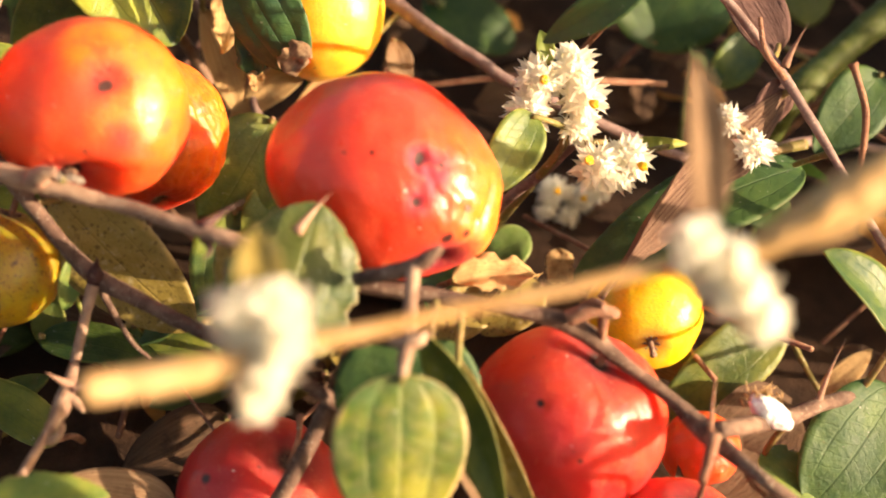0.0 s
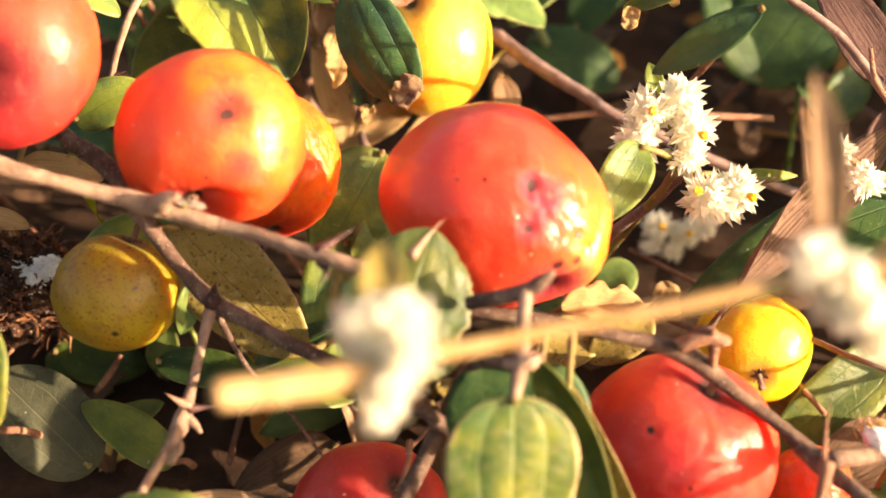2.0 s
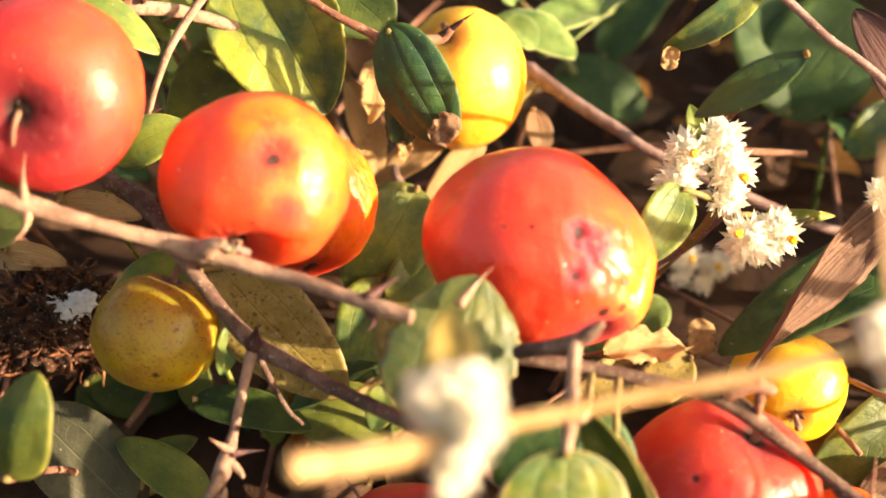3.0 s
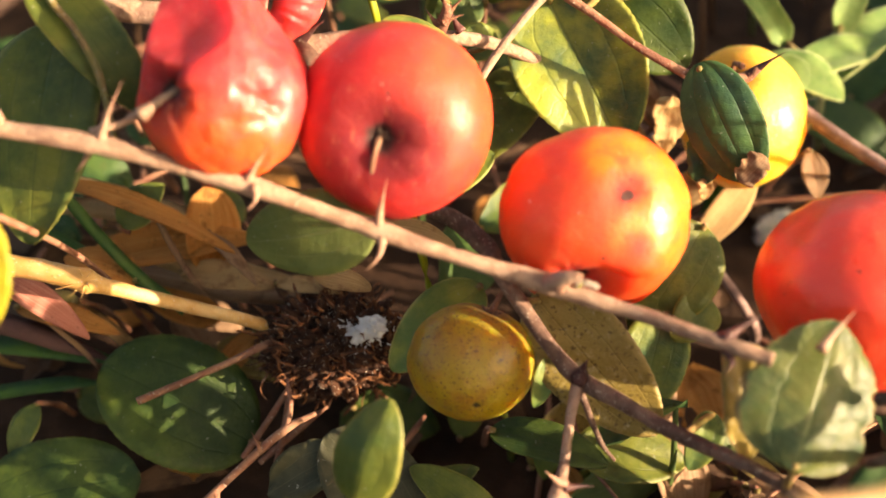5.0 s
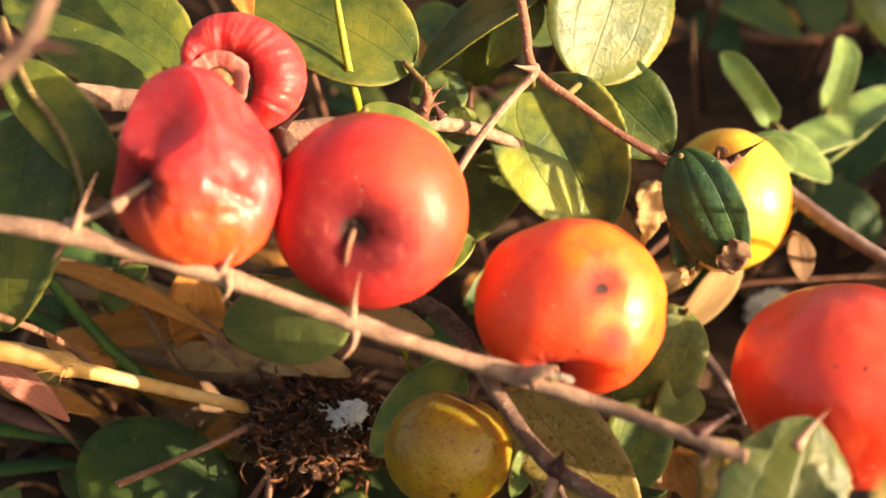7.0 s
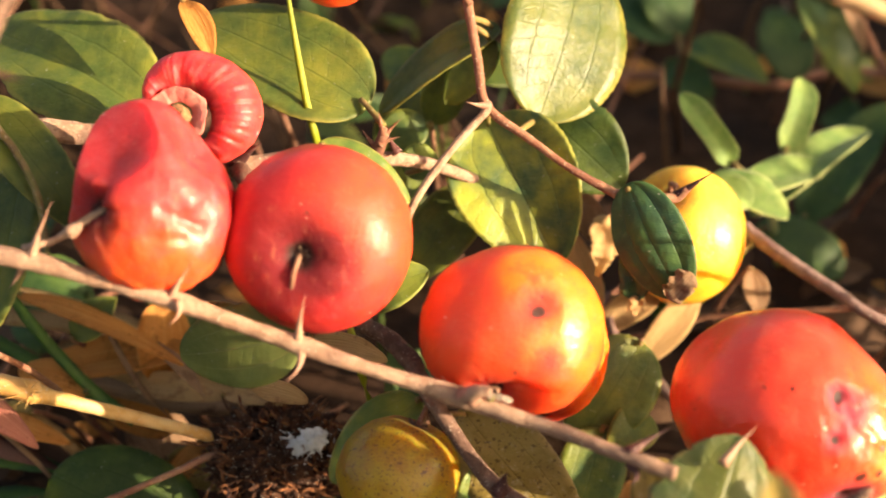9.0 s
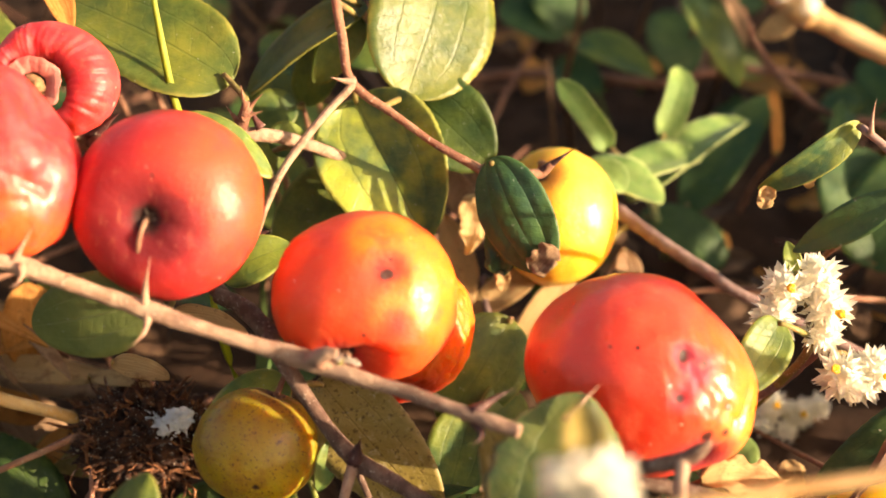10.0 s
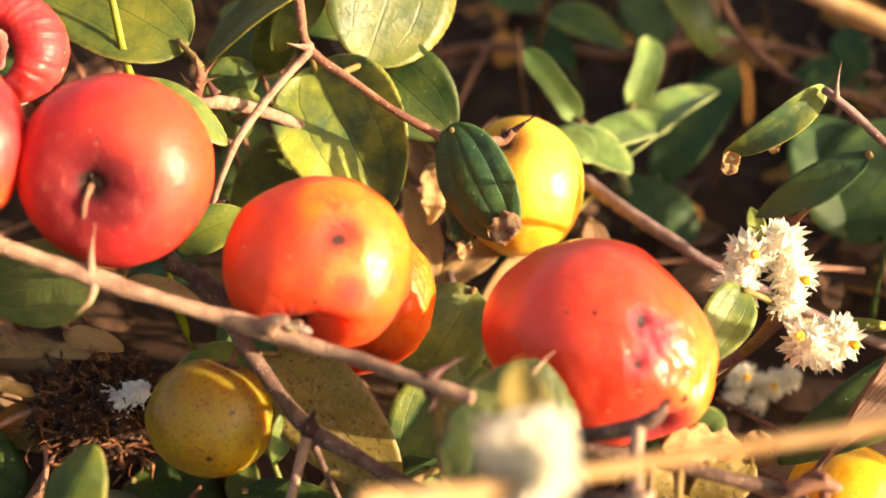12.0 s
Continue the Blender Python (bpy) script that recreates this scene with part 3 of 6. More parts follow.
def flower_head(ob, centre, r, n=115, seed=0, eye=None, core=0.55, broad=1.05):
    """A papery head: pointed bracts standing out all round a solid core."""
    rng = random.Random(seed)
    bm = bmesh.new()
    uv = bm.loops.layers.uv.new("UVMap")
    c = Vector(centre)
    bmesh.ops.create_icosphere(bm, subdivisions=2, radius=r * core / 1000, matrix=Matrix.Translation(P(c)))
    for i in range(n):
        z = 1 - 2 * (i + 0.5) / n
        a = i * 2.39996 + rng.uniform(-0.25, 0.25)
        d = Vector((math.sqrt(1 - z * z) * math.cos(a), z, math.sqrt(1 - z * z) * math.sin(a)))
        d = (d + Vector([rng.uniform(-0.25, 0.25) for _ in range(3)])).normalized()
        L = r * rng.uniform(0.72, 1.12)
        t1 = Matrix.Rotation(rng.uniform(0, 6.28), 3, d) @ d.orthogonal().normalized()
        t2 = d.cross(t1)
        w = r * rng.uniform(0.11, 0.19) * broad
        root, tip, m = c + d * r * 0.3, c + d * L + t2 * r * 0.12, c + d * L * 0.66
        vs = [bm.verts.new(P(p)) for p in (root, m + t1 * w - t2 * w * 0.2, tip, m - t1 * w - t2 * w * 0.2, m + t2 * w * 0.35)]
        for f in ((0, 1, 4), (1, 2, 4), (2, 3, 4), (3, 0, 4)):
            bm.faces.new([vs[k] for k in f])
    for f in bm.faces:
        for lp in f.loops:
            lp[uv].uv = (0.5, 0.30)
    head = part("flower_head", bm, BRACT, ob, "white papery flower head of pointed bracts")
    for p in head.data.polygons:
        p.use_smooth = False
    if eye:
        bm = bmesh.new()
        e = c + Vector(eye) * r * 0.85
        for k in range(7):
            a = k * 0.9
            o = Vector((math.cos(a), -0.3, math.sin(a))) * 0.35 * (k > 0)
            tube(bm, [P(e + o * 0.5 - Vector(eye) * 0.6), P(e + o + Vector(eye) * 0.4), P(e + o + Vector(eye) * 0.8)], [0.00024, 0.00034, 0.00008], 6)
        part("floret", bm, CENTRE, head, "yellow floret")
    return head


# ---- ground ----
def ground():
    xs = [-900, -300, -90, -30, -8, -3, -1.2] + [-0.6 + 0.012 * i for i in range(101)] + [1.2, 3, 8, 30, 90, 300, 900]
    ys = [-900, -300, -90, -30, -8, -3, -1.0] + [-0.4 + 0.012 * i for i in range(101)] + [1.4, 3, 8, 30, 90, 300, 900]
    bm = bmesh.new()
    g = []
    for y in ys:
        row = []
        for x in xs:
            z = 0.006 * noise.noise(Vector((x * 14, y * 14, 0))) + 0.004 * noise.noise(Vector((x * 45, y * 45, 3)))
            if max(abs(x), abs(y)) > 1.3:
                z = -0.002
            row.append(bm.verts.new((x, y, z)))
        g.append(row)
    for a, b in zip(g, g[1:]):
        for j in range(len(xs) - 1):
            bm.faces.new((a[j], a[j + 1], b[j + 1], b[j]))
    tagged(part("ground", bm, SOIL, None), "brown soil under leaf litter, darkened for bush shade", "ground", kind="structure")


ground()

# ---- branches ----
main = branch("pale brown thorny jujube branch crossing before the fruit", [
    (-150, 215, -80, 1.44), (-112, 172, 6, 1.35), (*(-53.7, 155.0, 7.5), 1.09), (*(-49.9, 155.0, 6.4), 1.04), (*(-37.7, 156.0, 4.2), 1.16), (*(-29.1, 156.5, 1.8), 0.92), (*(-20.8, 157.0, -0.6), 1.20), (*(-13.8, 158.0, -3.2), 0.92),
    (*(-6.0, 158.5, -6.0), 1.20), (*(0.5, 159.0, -8.3), 0.92), (*(7.1, 159.0, -10.4), 0.96), (*(13.3, 159.0, -12.3), 1.28), (*(16.2, 158.5, -13.5), 1.02), (*(23.7, 156.0, -15.8), 0.85), (*(31.8, 152.0, -18.6), 0.84), (*(37.1, 150.0, -20.4), 0.89)], BARK)
thorn(main, (-37.3, 155.5, 4.9), (-34.2, 153.0, 11.1))
thorn(main, (-38.3, 156.0, 4.4), (-41.6, 160.0, 1.1), 0.45)
thorn(main, (-21.2, 156.5, -0.3), (-17.8, 154.0, 4.1))
thorn(main, (-20.3, 156.0, -0.9), (-20.9, 154.0, -3.5), 0.38, bow=0.2)
thorn(main, (-6.2, 158.0, -5.5), (-5.0, 155.0, 0.0))
thorn(main, (-6.0, 158.0, -6.8), (-7.7, 156.0, -10.4), 0.38, bow=0.15)
thorn(main, (32.3, 152.0, -18.2), (37.0, 153.0, -15.6), 0.5, DARKTHORN)
thorn(main, (32.2, 152.0, -19.5), (31.7, 150.0, -21.8), 0.45, DARKTHORN, 0.3)
thorn(main, (14.4, 157.0, -12.4), (16.7, 154.0, -10.9), 0.6)
side_twig(main, "spur", [(*(-38.6, 156.0, 5.7), 0.5), (*(-35.1, 156.0, 6.6), 0.4), (*(-33.5, 157.0, 7.6), 0.55), (*(-31.9, 158.0, 7.8), 0.4)], BARK)
side_twig(main, "spur", [(*(13.2, 158.0, -12.2), 0.9), (*(14.7, 156.0, -11.5), 0.9), (*(16.5, 155.0, -11.3), 0.5)], BARK)

upper = branch("brown woody jujube branch behind the red fruit", [
    (*(-43.3, 171.0, 22.2), 1.5), (*(-33.9, 175.0, 21.4), 1.45), (*(-24.7, 181.0, 19.3), 1.4), (*(-17.9, 184.0, 18.3), 1.6), (*(-10.9, 187.0, 19.5), 1.25), (*(1.5, 191.0, 20.1), 1.05), (*(9.8, 196.0, 19.3), 0.95),
    (*(18.4, 204.0, 15.8), 1.0), (*(25.7, 225.0, 8.3), 1.0), (*(29.1, 255.0, 1.1), 1.0)], BARK)
thorn(upper, (-17.7, 182.0, 18.6), (-13.9, 179.0, 21.0), 0.8, DARKTHORN)
thorn(upper, (3.8, 190.0, 21.0), (2.3, 189.0, 24.0), 0.5, DARKTHORN)
side_twig(upper, "twig", [(*(-17.8, 183.0, 18.0), 1.5), (*(-15.1, 178.0, 14.9), 1.3), (*(-10.9, 186.0, 6.8), 1.2), (*(0.6, 176.0, -3.8), 1.1)], DARKBARK)
side_twig(upper, "spur", [(*(0.9, 190.5, 20.8), 1.0), (*(1.8, 189.0, 22.6), 0.9), (*(2.2, 188.0, 24.2), 0.5)], REDBARK)
thorn(upper, (1.8, 189.0, 22.6), (4.6, 187.0, 25.2), 0.45, REDBARK)
thorn(upper, (2.1, 188.3, 23.4), (1.5, 187.0, 26.4), 0.40, REDBARK)
thorn(upper, (1.6, 189.0, 22.0), (4.4, 188.0, 22.8), 0.42, REDBARK)
thorn(upper, (0.9, 190.0, 21.6), (-1.0, 189.0, 24.0), 0.42, REDBARK)

fork = branch("dark forked thorny twig below the orange fruit", [
    (*(-0.2, 176.0, -3.6), 1.1), (*(3.4, 174.0, -5.4), 1.25), (*(6.9, 172.0, -8.8), 1.3), (*(7.3, 171.0, -10.0), 1.1), (*(10.5, 171.0, -15.1), 1.05), (*(14.1, 171.0, -20.5), 1.0), (*(17.7, 170.5, -24.7), 1.25),
    (*(22.4, 168.0, -27.3), 1.0), (*(27.2, 166.0, -30.0), 0.95), (*(32.7, 163.0, -32.5), 0.9), (*(34.7, 160.0, -33.1), 0.9), (*(41.8, 156.0, -36.8), 0.8), (*(49.2, 158.0, -43.2), 0.8)], DARKBARK)
side_twig(fork, "twig", [(*(17.8, 170.0, -24.7), 0.9), (*(16.6, 168.0, -28.9), 0.66), (*(15.3, 164.0, -34.6), 0.62), (*(14.3, 162.0, -37.9), 1.15), (*(13.6, 160.5, -39.4), 0.95), (*(12.7, 159.0, -40.9), 0.6), (*(10.6, 156.0, -44.1), 0.55), (*(8.5, 152.0, -47.5), 0.55)], BARK)
thorn(fork, (17.9, 169.5, -24.6), (18.7, 167.0, -22.0), 0.8, DARKTHORN)
thorn(fork, (14.9, 162.0, -36.2), (12.8, 160.0, -34.3), 0.45)
thorn(fork, (15.2, 162.0, -36.8), (19.0, 164.0, -37.0), 0.4, DARKTHORN)
side_twig(fork, "spur", [(*(14.2, 162.0, -37.6), 0.8), (*(15.7, 161.4, -38.4), 0.55), (*(16.5, 161.0, -39.5), 0.2)], BARK)
side_twig(fork, "spur", [(*(12.2, 159.0, -42.2), 0.45), (*(13.3, 158.3, -41.9), 0.5), (*(14.4, 157.6, -40.6), 0.45), (*(14.7, 157.4, -39.7), 0.15)], BARK)
side_twig(fork, "twig", [(*(17.7, 171.0, -25.5), 0.5), (*(20.8, 174.0, -33.2), 0.35), (*(22.9, 176.0, -36.2), 0.25)], DARKBARK)

lower = branch("grey-brown thorny branch above the lower red fruit", [
    (*(44.3, 160.0, -26.1), 0.8), (*(50.1, 158.0, -26.8), 0.8), (*(57.1, 157.0, -28.1), 0.88), (*(66.1, 156.0, -30.3), 0.84), (*(73.6, 157.0, -32.8), 1.25), (*(79.5, 157.0, -37.7), 0.84), (*(84.5, 156.0, -41.9), 0.88),
    (*(88.2, 153.0, -46.0), 1.3), (*(90.4, 146.0, -48.3), 0.8), (*(94.8, 144.0, -52.2), 0.8), (*(107.8, 150.0, -63.5), 0.8), (*(129.0, 190.0, -86.7), 0.8)], DARKBARK)
side_twig(lower, "twig", [(*(48.4, 150.0, -24.9), 0.8), (*(52.0, 147.0, -24.1), 0.9), (*(54.7, 146.0, -23.4), 0.95), (*(56.4, 145.0, -22.3), 0.8), (*(57.5, 145.0, -21.4), 0.3)], DARKBARK)
side_twig(lower, "twig", [(*(54.5, 146.0, -23.3), 0.85), (*(53.8, 144.0, -26.8), 0.75), (*(53.0, 141.0, -30.3), 0.95), (*(51.9, 138.0, -33.9), 0.55)], BARK)
side_twig(lower, "twig", [(52.9, 141.0, -30.7, 0.8), (48.6, 152.0, -32.0, 0.75), (45.8, 160.0, -38.3, 0.9), (42.4, 161.0, -45.1, 1.05), (38.3, 162.0, -51.9, 1.1), (34.2, 163.0, -58.4, 1.15)], DARKBARK)
side_twig(lower, "spur", [(*(51.1, 141.0, -30.7), 0.5), (*(53.6, 140.0, -30.7), 0.8), (*(55.0, 141.0, -30.0), 0.4)], BARK)
side_twig(lower, "spur", [(*(72.8, 155.0, -31.8), 1.0), (*(75.7, 154.0, -30.8), 0.9), (*(78.0, 154.0, -31.4), 0.7), (*(78.6, 154.0, -31.8), 0.3)], REDBARK)
side_twig(lower, "spur", [(*(73.9, 155.0, -31.6), 0.8), (*(75.4, 154.0, -29.9), 0.6), (*(76.7, 153.0, -30.2), 0.5)], REDBARK)
thorn(lower, (86.9, 147.0, -43.9), (89.0, 150.0, -37.5), 0.24, REDBARK, 0.02)
side_twig(lower, "spur", [(*(87.1, 147.0, -44.9), 0.9), (*(86.5, 146.0, -46.5), 0.7), (*(85.3, 146.0, -49.8), 0.5)], REDBARK)
side_twig(lower, "twig", [(*(88.3, 149.0, -44.9), 1.1), (*(95.4, 158.0, -46.8), 1.1), (*(103.0, 165.0, -48.0), 1.15), (*(108.9, 168.0, -47.2), 1.0), (*(120.9, 178.0, -49.2), 1.0), (*(138.1, 200.0, -60.3), 1.0)], DARKBARK)
thorn(lower, (107.4, 167.0, -47.1), (110.6, 165.0, -38.5), 0.32, None, 0.03)

top = branch("thin reddish jujube twig with pale thorns", [
    (*(13.5, 192.0, 46.7), 0.72), (*(15.5, 192.0, 34.5), 0.68), (*(16.8, 192.5, 27.8), 0.68), (*(22.8, 192.0, 22.9), 0.6), (*(29.1, 192.0, 18.3), 0.58), (*(35.6, 193.0, 14.7), 0.68)], REDBARK)
thorn(top, (16.9, 192.0, 27.7), (13.8, 190.0, 28.0), 0.5)
thorn(top, (35.4, 193.0, 14.9), (37.0, 192.0, 12.4), 0.4, DARKTHORN)
side_twig(top, "twig", [(*(17.1, 192.0, 27.3), 0.62), (*(12.4, 192.0, 22.3), 0.58), (*(7.3, 191.0, 15.4), 0.6), (*(4.4, 192.0, 9.6), 0.48), (*(2.7, 193.0, 4.8), 0.42)], BARK)
thorn(top, (2.7, 193.0, 5.3), (2.1, 192.0, 3.6), 0.4, DARKTHORN)
thorn(top, (3.2, 193.0, 5.7), (5.2, 192.0, 6.2), 0.4, DARKTHORN)
side_twig(top, "twig", [(*(35.6, 193.0, 14.7), 0.7), (*(39.3, 192.0, 14.4), 0.6), (*(43.9, 195.0, 14.3), 0.8), (*(45.9, 194.0, 15.6), 0.5)], REDBARK)
thorn(top, (44.6, 195.0, 14.7), (49.4, 192.0, 17.8), 0.5, DARKTHORN, 0.02)

back = branch("brown twig running through the shade behind", [
    (28.0, 231.0, 14.0, 0.9), (33.0, 236.0, 6.5, 0.9), (40.0, 236.0, 9.0, 0.9), (50.0, 234.0, 12.5, 0.9), (59.5, 229.0, 12.3, 1.2), (61.7, 227.0, 10.8, 1.3), (67.6, 222.0, 5.4, 1.15), (73.6, 218.0, 0.7, 1.05),
    (80.2, 215.0, -4.1, 0.95), (109.0, 214.0, -17.5, 0.8), (*(128.1, 215.0, -15.1), 0.8), (*(175.6, 260.0, -23.9), 0.8)], PINKSTEM, knots=0.6)
pink = branch("thin pinkish stem leaning through the shade", [(37.2, 226.0, 1.0, 0.6), (38.0, 222.0, -6.0, 0.75), (44.2, 222.0, -12.4, 0.8), (*(52.1, 225.0, -23.6), 0.8), (*(60.6, 268.0, -32.3), 0.8)], PINKSTEM, name="weed_stem", category="stem", part_name="stem")
pinkr = branch("thin pinkish flower stem leaning through the shade", [(*(81.9, 184.0, -11.4), 0.6), (*(77.9, 190.0, -16.0), 0.75), (*(73.1, 200.0, -21.1), 0.8), (*(67.7, 225.0, -32.6), 0.8), (*(70.3, 262.0, -45.4), 0.8)], PINKSTEM, name="weed_stem", category="stem", part_name="stem")
far = branch("reddish twig lying across the undergrowth", [(35.5, 312, 49.9, 1.3), (46.1, 311, 52.6, 1.3), (64.4, 310, 52.0, 1.25), (84.0, 310, 50.1, 1.2), (101.1, 311, 53.3, 1.2), (125.2, 314, 50.6, 1.1), (158, 340, 46.0, 1.0)], REDBARK)
thorn(far, (66.0, 312.0, 52.0), (65.0, 305.0, 56.0), 0.6)
right = branch("red-brown thorny twig hanging beside the flowers", [
    (*(87.4, 182.0, 18.7), 0.49), (*(91.0, 182.0, 15.6), 0.61), (*(95.3, 182.0, 11.3), 0.57), (*(102.2, 182.0, 5.8), 0.61), (*(107.1, 182.0, -0.6), 0.66), (*(111.3, 181.0, -7.7), 0.70), (*(116.4, 180.0, -17.2), 0.61), (*(122.1, 178.0, -28.9), 0.66), (*(138.7, 190.0, -46.2), 0.66), (*(175.4, 240.0, -76.8), 0.74)], PINKSTEM)
thorn(right, (110.0, 181.0, -3.1), (112.5, 179.0, 2.0), 0.38)
thorn(right, (88.5, 181.0, 17.8), (89.1, 180.0, 22.3), 0.30)
side_twig(right, "twig", [(*(109.8, 181.0, -5.2), 0.5), (*(106.7, 180.0, -1.3), 0.4), (*(106.1, 180.0, 3.2), 0.3)], REDBARK)
farther = branch("red-brown twig deep in the undergrowth", [(*(94.5, 276.0, 59.2), 0.8), (*(99.2, 278.0, 49.6), 0.9), (*(105.1, 279.0, 43.2), 0.9), (*(113.8, 281.0, 37.5), 0.8), (*(129.4, 285.0, 34.4), 0.8), (*(158.7, 330.0, 30.5), 0.8)], REDBARK)
hook = branch("small hooked dead twig with a knobbed end", [(*(120.7, 184.0, -3.5), 0.75), (*(121.2, 184.0, -5.3), 0.5), (*(122.8, 185.0, -10.5), 0.5), (*(122.8, 187.0, -17.3), 0.45), (*(126.2, 200.0, -24.3), 0.5), (*(141.0, 235.0, -33.3), 0.5)], REDBARK, name="dead_twig", category="twig")
cane = branch("pale dry cane with white lumps hanging before the bush", [(51.0, 131.0, 29.2, 1.0), (57.6, 131.0, 26.4, 1.0), (61.6, 131.0, 24.4, 1.05), (65.3, 131.0, 22.1, 1.5), (67.1, 131.0, 21.2, 1.1), (73.2, 131.0, 18.0, 1.15), (104.0, 131.0, 2.0, 1.25), (150.0, 150.0, -20.0, 1.3), (190.0, 200.0, -60.0, 1.4)], CREAM, name="dry_cane", category="stem", part_name="stem")
for c, r in (((62.8, 130.4, 23.9), 1.35), ((65.2, 130.3, 22.5), 1.7), ((59.7, 130.4, 25.4), 1.1)):
    flower_head(cane, c, r, n=60, seed=int(r * 10), core=0.7, broad=1.4)
leaf((64.6, 131.0, 21.8), (60.5, 133.0, 20.0), 2.6, TAN, "dry leaf on the pale cane", on=cane, fold=0.3, shape="narrow")
stemg = branch("thick olive green stem in the undergrowth", [(*(124.2, 222.0, -10.2), 2.6), (*(134.2, 224.0, -2.2), 2.6), (*(145.1, 226.0, 5.5), 2.6), (*(158.7, 226.0, 14.9), 2.6), (*(125.1, 250.0, -33.4), 2.2)][::-1][1:] + [(*(125.5, 250.0, -23.8), 2.4)], GREENSTEM, name="shade_green_stem", category="stem", part_name="stem")
redtwig = branch("dry red-brown thorny twiglet low in the litter", [(*(-33.4, 191.0, -44.9), 0.5), (*(-26.3, 192.0, -38.5), 0.55), (*(-21.3, 193.0, -34.4), 0.6), (*(-17.2, 194.0, -32.4), 0.3)], REDBARK, name="dead_twig", category="twig")
side_twig(redtwig, "twig", [(*(-21.3, 193.0, -34.4), 0.5), (*(-20.8, 194.0, -31.2), 0.4), (*(-21.4, 196.0, -27.7), 0.25)], REDBARK)
thorn(redtwig, (-24.7, 192.0, -37.2), (-25.8, 190.0, -34.3), 0.3, REDBARK)
side_twig(redtwig, "twig", [(*(-31.0, 191.0, -43.0), 0.5), (*(-32.7, 200.0, -51.7), 0.5), (*(-38.1, 225.0, -65.9), 0.5)], REDBARK)
fgtwig = branch("grey thorny twig end above the fruit", [(-92, 160, 4, 1.0), (-51.6, 128.0, 9.5, 0.9), (-39.0, 120.0, 13.7, 0.85), (-34.5, 120.0, 17.4, 0.85), (-31.5, 120.0, 20.5, 0.95), (-30.0, 120.0, 23.5, 0.8), (-27.0, 120.0, 30.0, 0.6)], DARKBARK)
thorn(fgtwig, (-31.6, 120.0, 20.4), (-26.8, 120.0, 19.4), 0.6, DARKTHORN)
thorn(fgtwig, (-31.9, 120.0, 19.9), (-34.5, 118.0, 22.2), 0.4, DARKTHORN)
sprig = branch("yellow-green young stem beside the branch", [(*(-49.7, 168.0, 31.1), 0.5), (*(-45.8, 165.0, 22.7), 0.5), (*(-42.5, 164.0, 18.5), 0.48), (*(-39.6, 163.0, 13.7), 0.45), (*(-38.1, 162.0, 8.9), 0.4), (*(-36.4, 158.0, 4.8), 0.35)], OLIVESTALK, name="young_stem", category="stem", part_name="stem")

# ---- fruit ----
# hue points sunward: the orange of the lit side is put into the colour
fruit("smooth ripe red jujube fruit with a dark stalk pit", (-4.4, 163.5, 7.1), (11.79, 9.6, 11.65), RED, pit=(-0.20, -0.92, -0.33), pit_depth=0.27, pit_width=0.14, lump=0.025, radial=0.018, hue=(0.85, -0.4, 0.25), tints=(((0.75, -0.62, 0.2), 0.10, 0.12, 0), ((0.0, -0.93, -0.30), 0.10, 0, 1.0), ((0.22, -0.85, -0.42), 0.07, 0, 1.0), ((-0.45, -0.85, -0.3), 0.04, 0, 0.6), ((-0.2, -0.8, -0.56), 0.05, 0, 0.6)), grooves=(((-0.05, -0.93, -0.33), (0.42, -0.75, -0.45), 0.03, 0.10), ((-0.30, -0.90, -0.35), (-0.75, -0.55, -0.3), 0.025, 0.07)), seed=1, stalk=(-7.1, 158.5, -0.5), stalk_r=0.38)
fruit("glossy orange jujube fruit with a small dark dimple", (19.5, 165.5, -4.7), (11.52, 9.2, 10.84), ORANGE, pit=(-0.30, -0.42, -0.86), pit_depth=0.16, pit_width=0.05, dents=(((0.32, -0.90, 0.28), 0.06, 0.03), ((-0.10, -0.50, -0.86), 0.17, 0.07), ((0.16, -0.58, -0.80), 0.12, 0.03), ((0.40, -0.60, -0.69), -0.05, 0.05)), lump=0.04, radial=0.06, hue=(0.75, -0.35, 0.30), tints=(((0.02, -0.66, 0.74), 0.05, 0.6, 0), ((0.35, -0.5, 0.78), 0.05, 0.45, 0), ((0.8, -0.55, 0.15), 0.06, 0.5, 0), ((0.72, -0.66, -0.1), 0.06, 0.45, 0), ((0.2, -0.93, -0.25), 0.04, 0.35, 0), ((-0.05, -0.95, 0.1), 0.06, 0, 0.4), ((0.36, -0.86, 0.38), 0.035, 0, 1.0), ((0.45, -0.82, -0.33), 0.025, 0, 0.7), ((0.12, -0.9, -0.45), 0.04, 0, 0.4)), grooves=(((0.22, -0.87, 0.40), (0.52, -0.80, 0.33), 0.03, 0.06), ((0.05, -0.62, -0.78), (0.45, -0.55, -0.70), 0.06, 0.10)), scars=(((0.33, -0.90, 0.28), 0.0050), ((0.28, -0.91, 0.26), 0.0035), ((0.20, -0.90, 0.36), 0.0006), ((0.35, -0.82, 0.46), 0.0004), ((0.0, -0.85, -0.5), 0.0006)), rumple=((0.32, -0.90, 0.33), 0.05, 0.014), seed=2, stalk=(15.7, 159.0, -12.7), stalk_r=0.6)
fruit("wrinkled orange jujube fruit pressed behind another", (22.3, 195.0, -7.9), (11.7, 9.8, 11.4), ORANGE, pit=(0.2, -0.3, -0.93), pit_depth=0.14, pit_width=0.05, lump=0.03, wrinkle=0.02, rumple=((0.6, -0.7, 0.1), 0.5, 0.03), hue=(0.9, -0.3, 0.1), tints=(((0.8, -0.6, 0.0), 0.3, 0.3, 0),), seed=3)
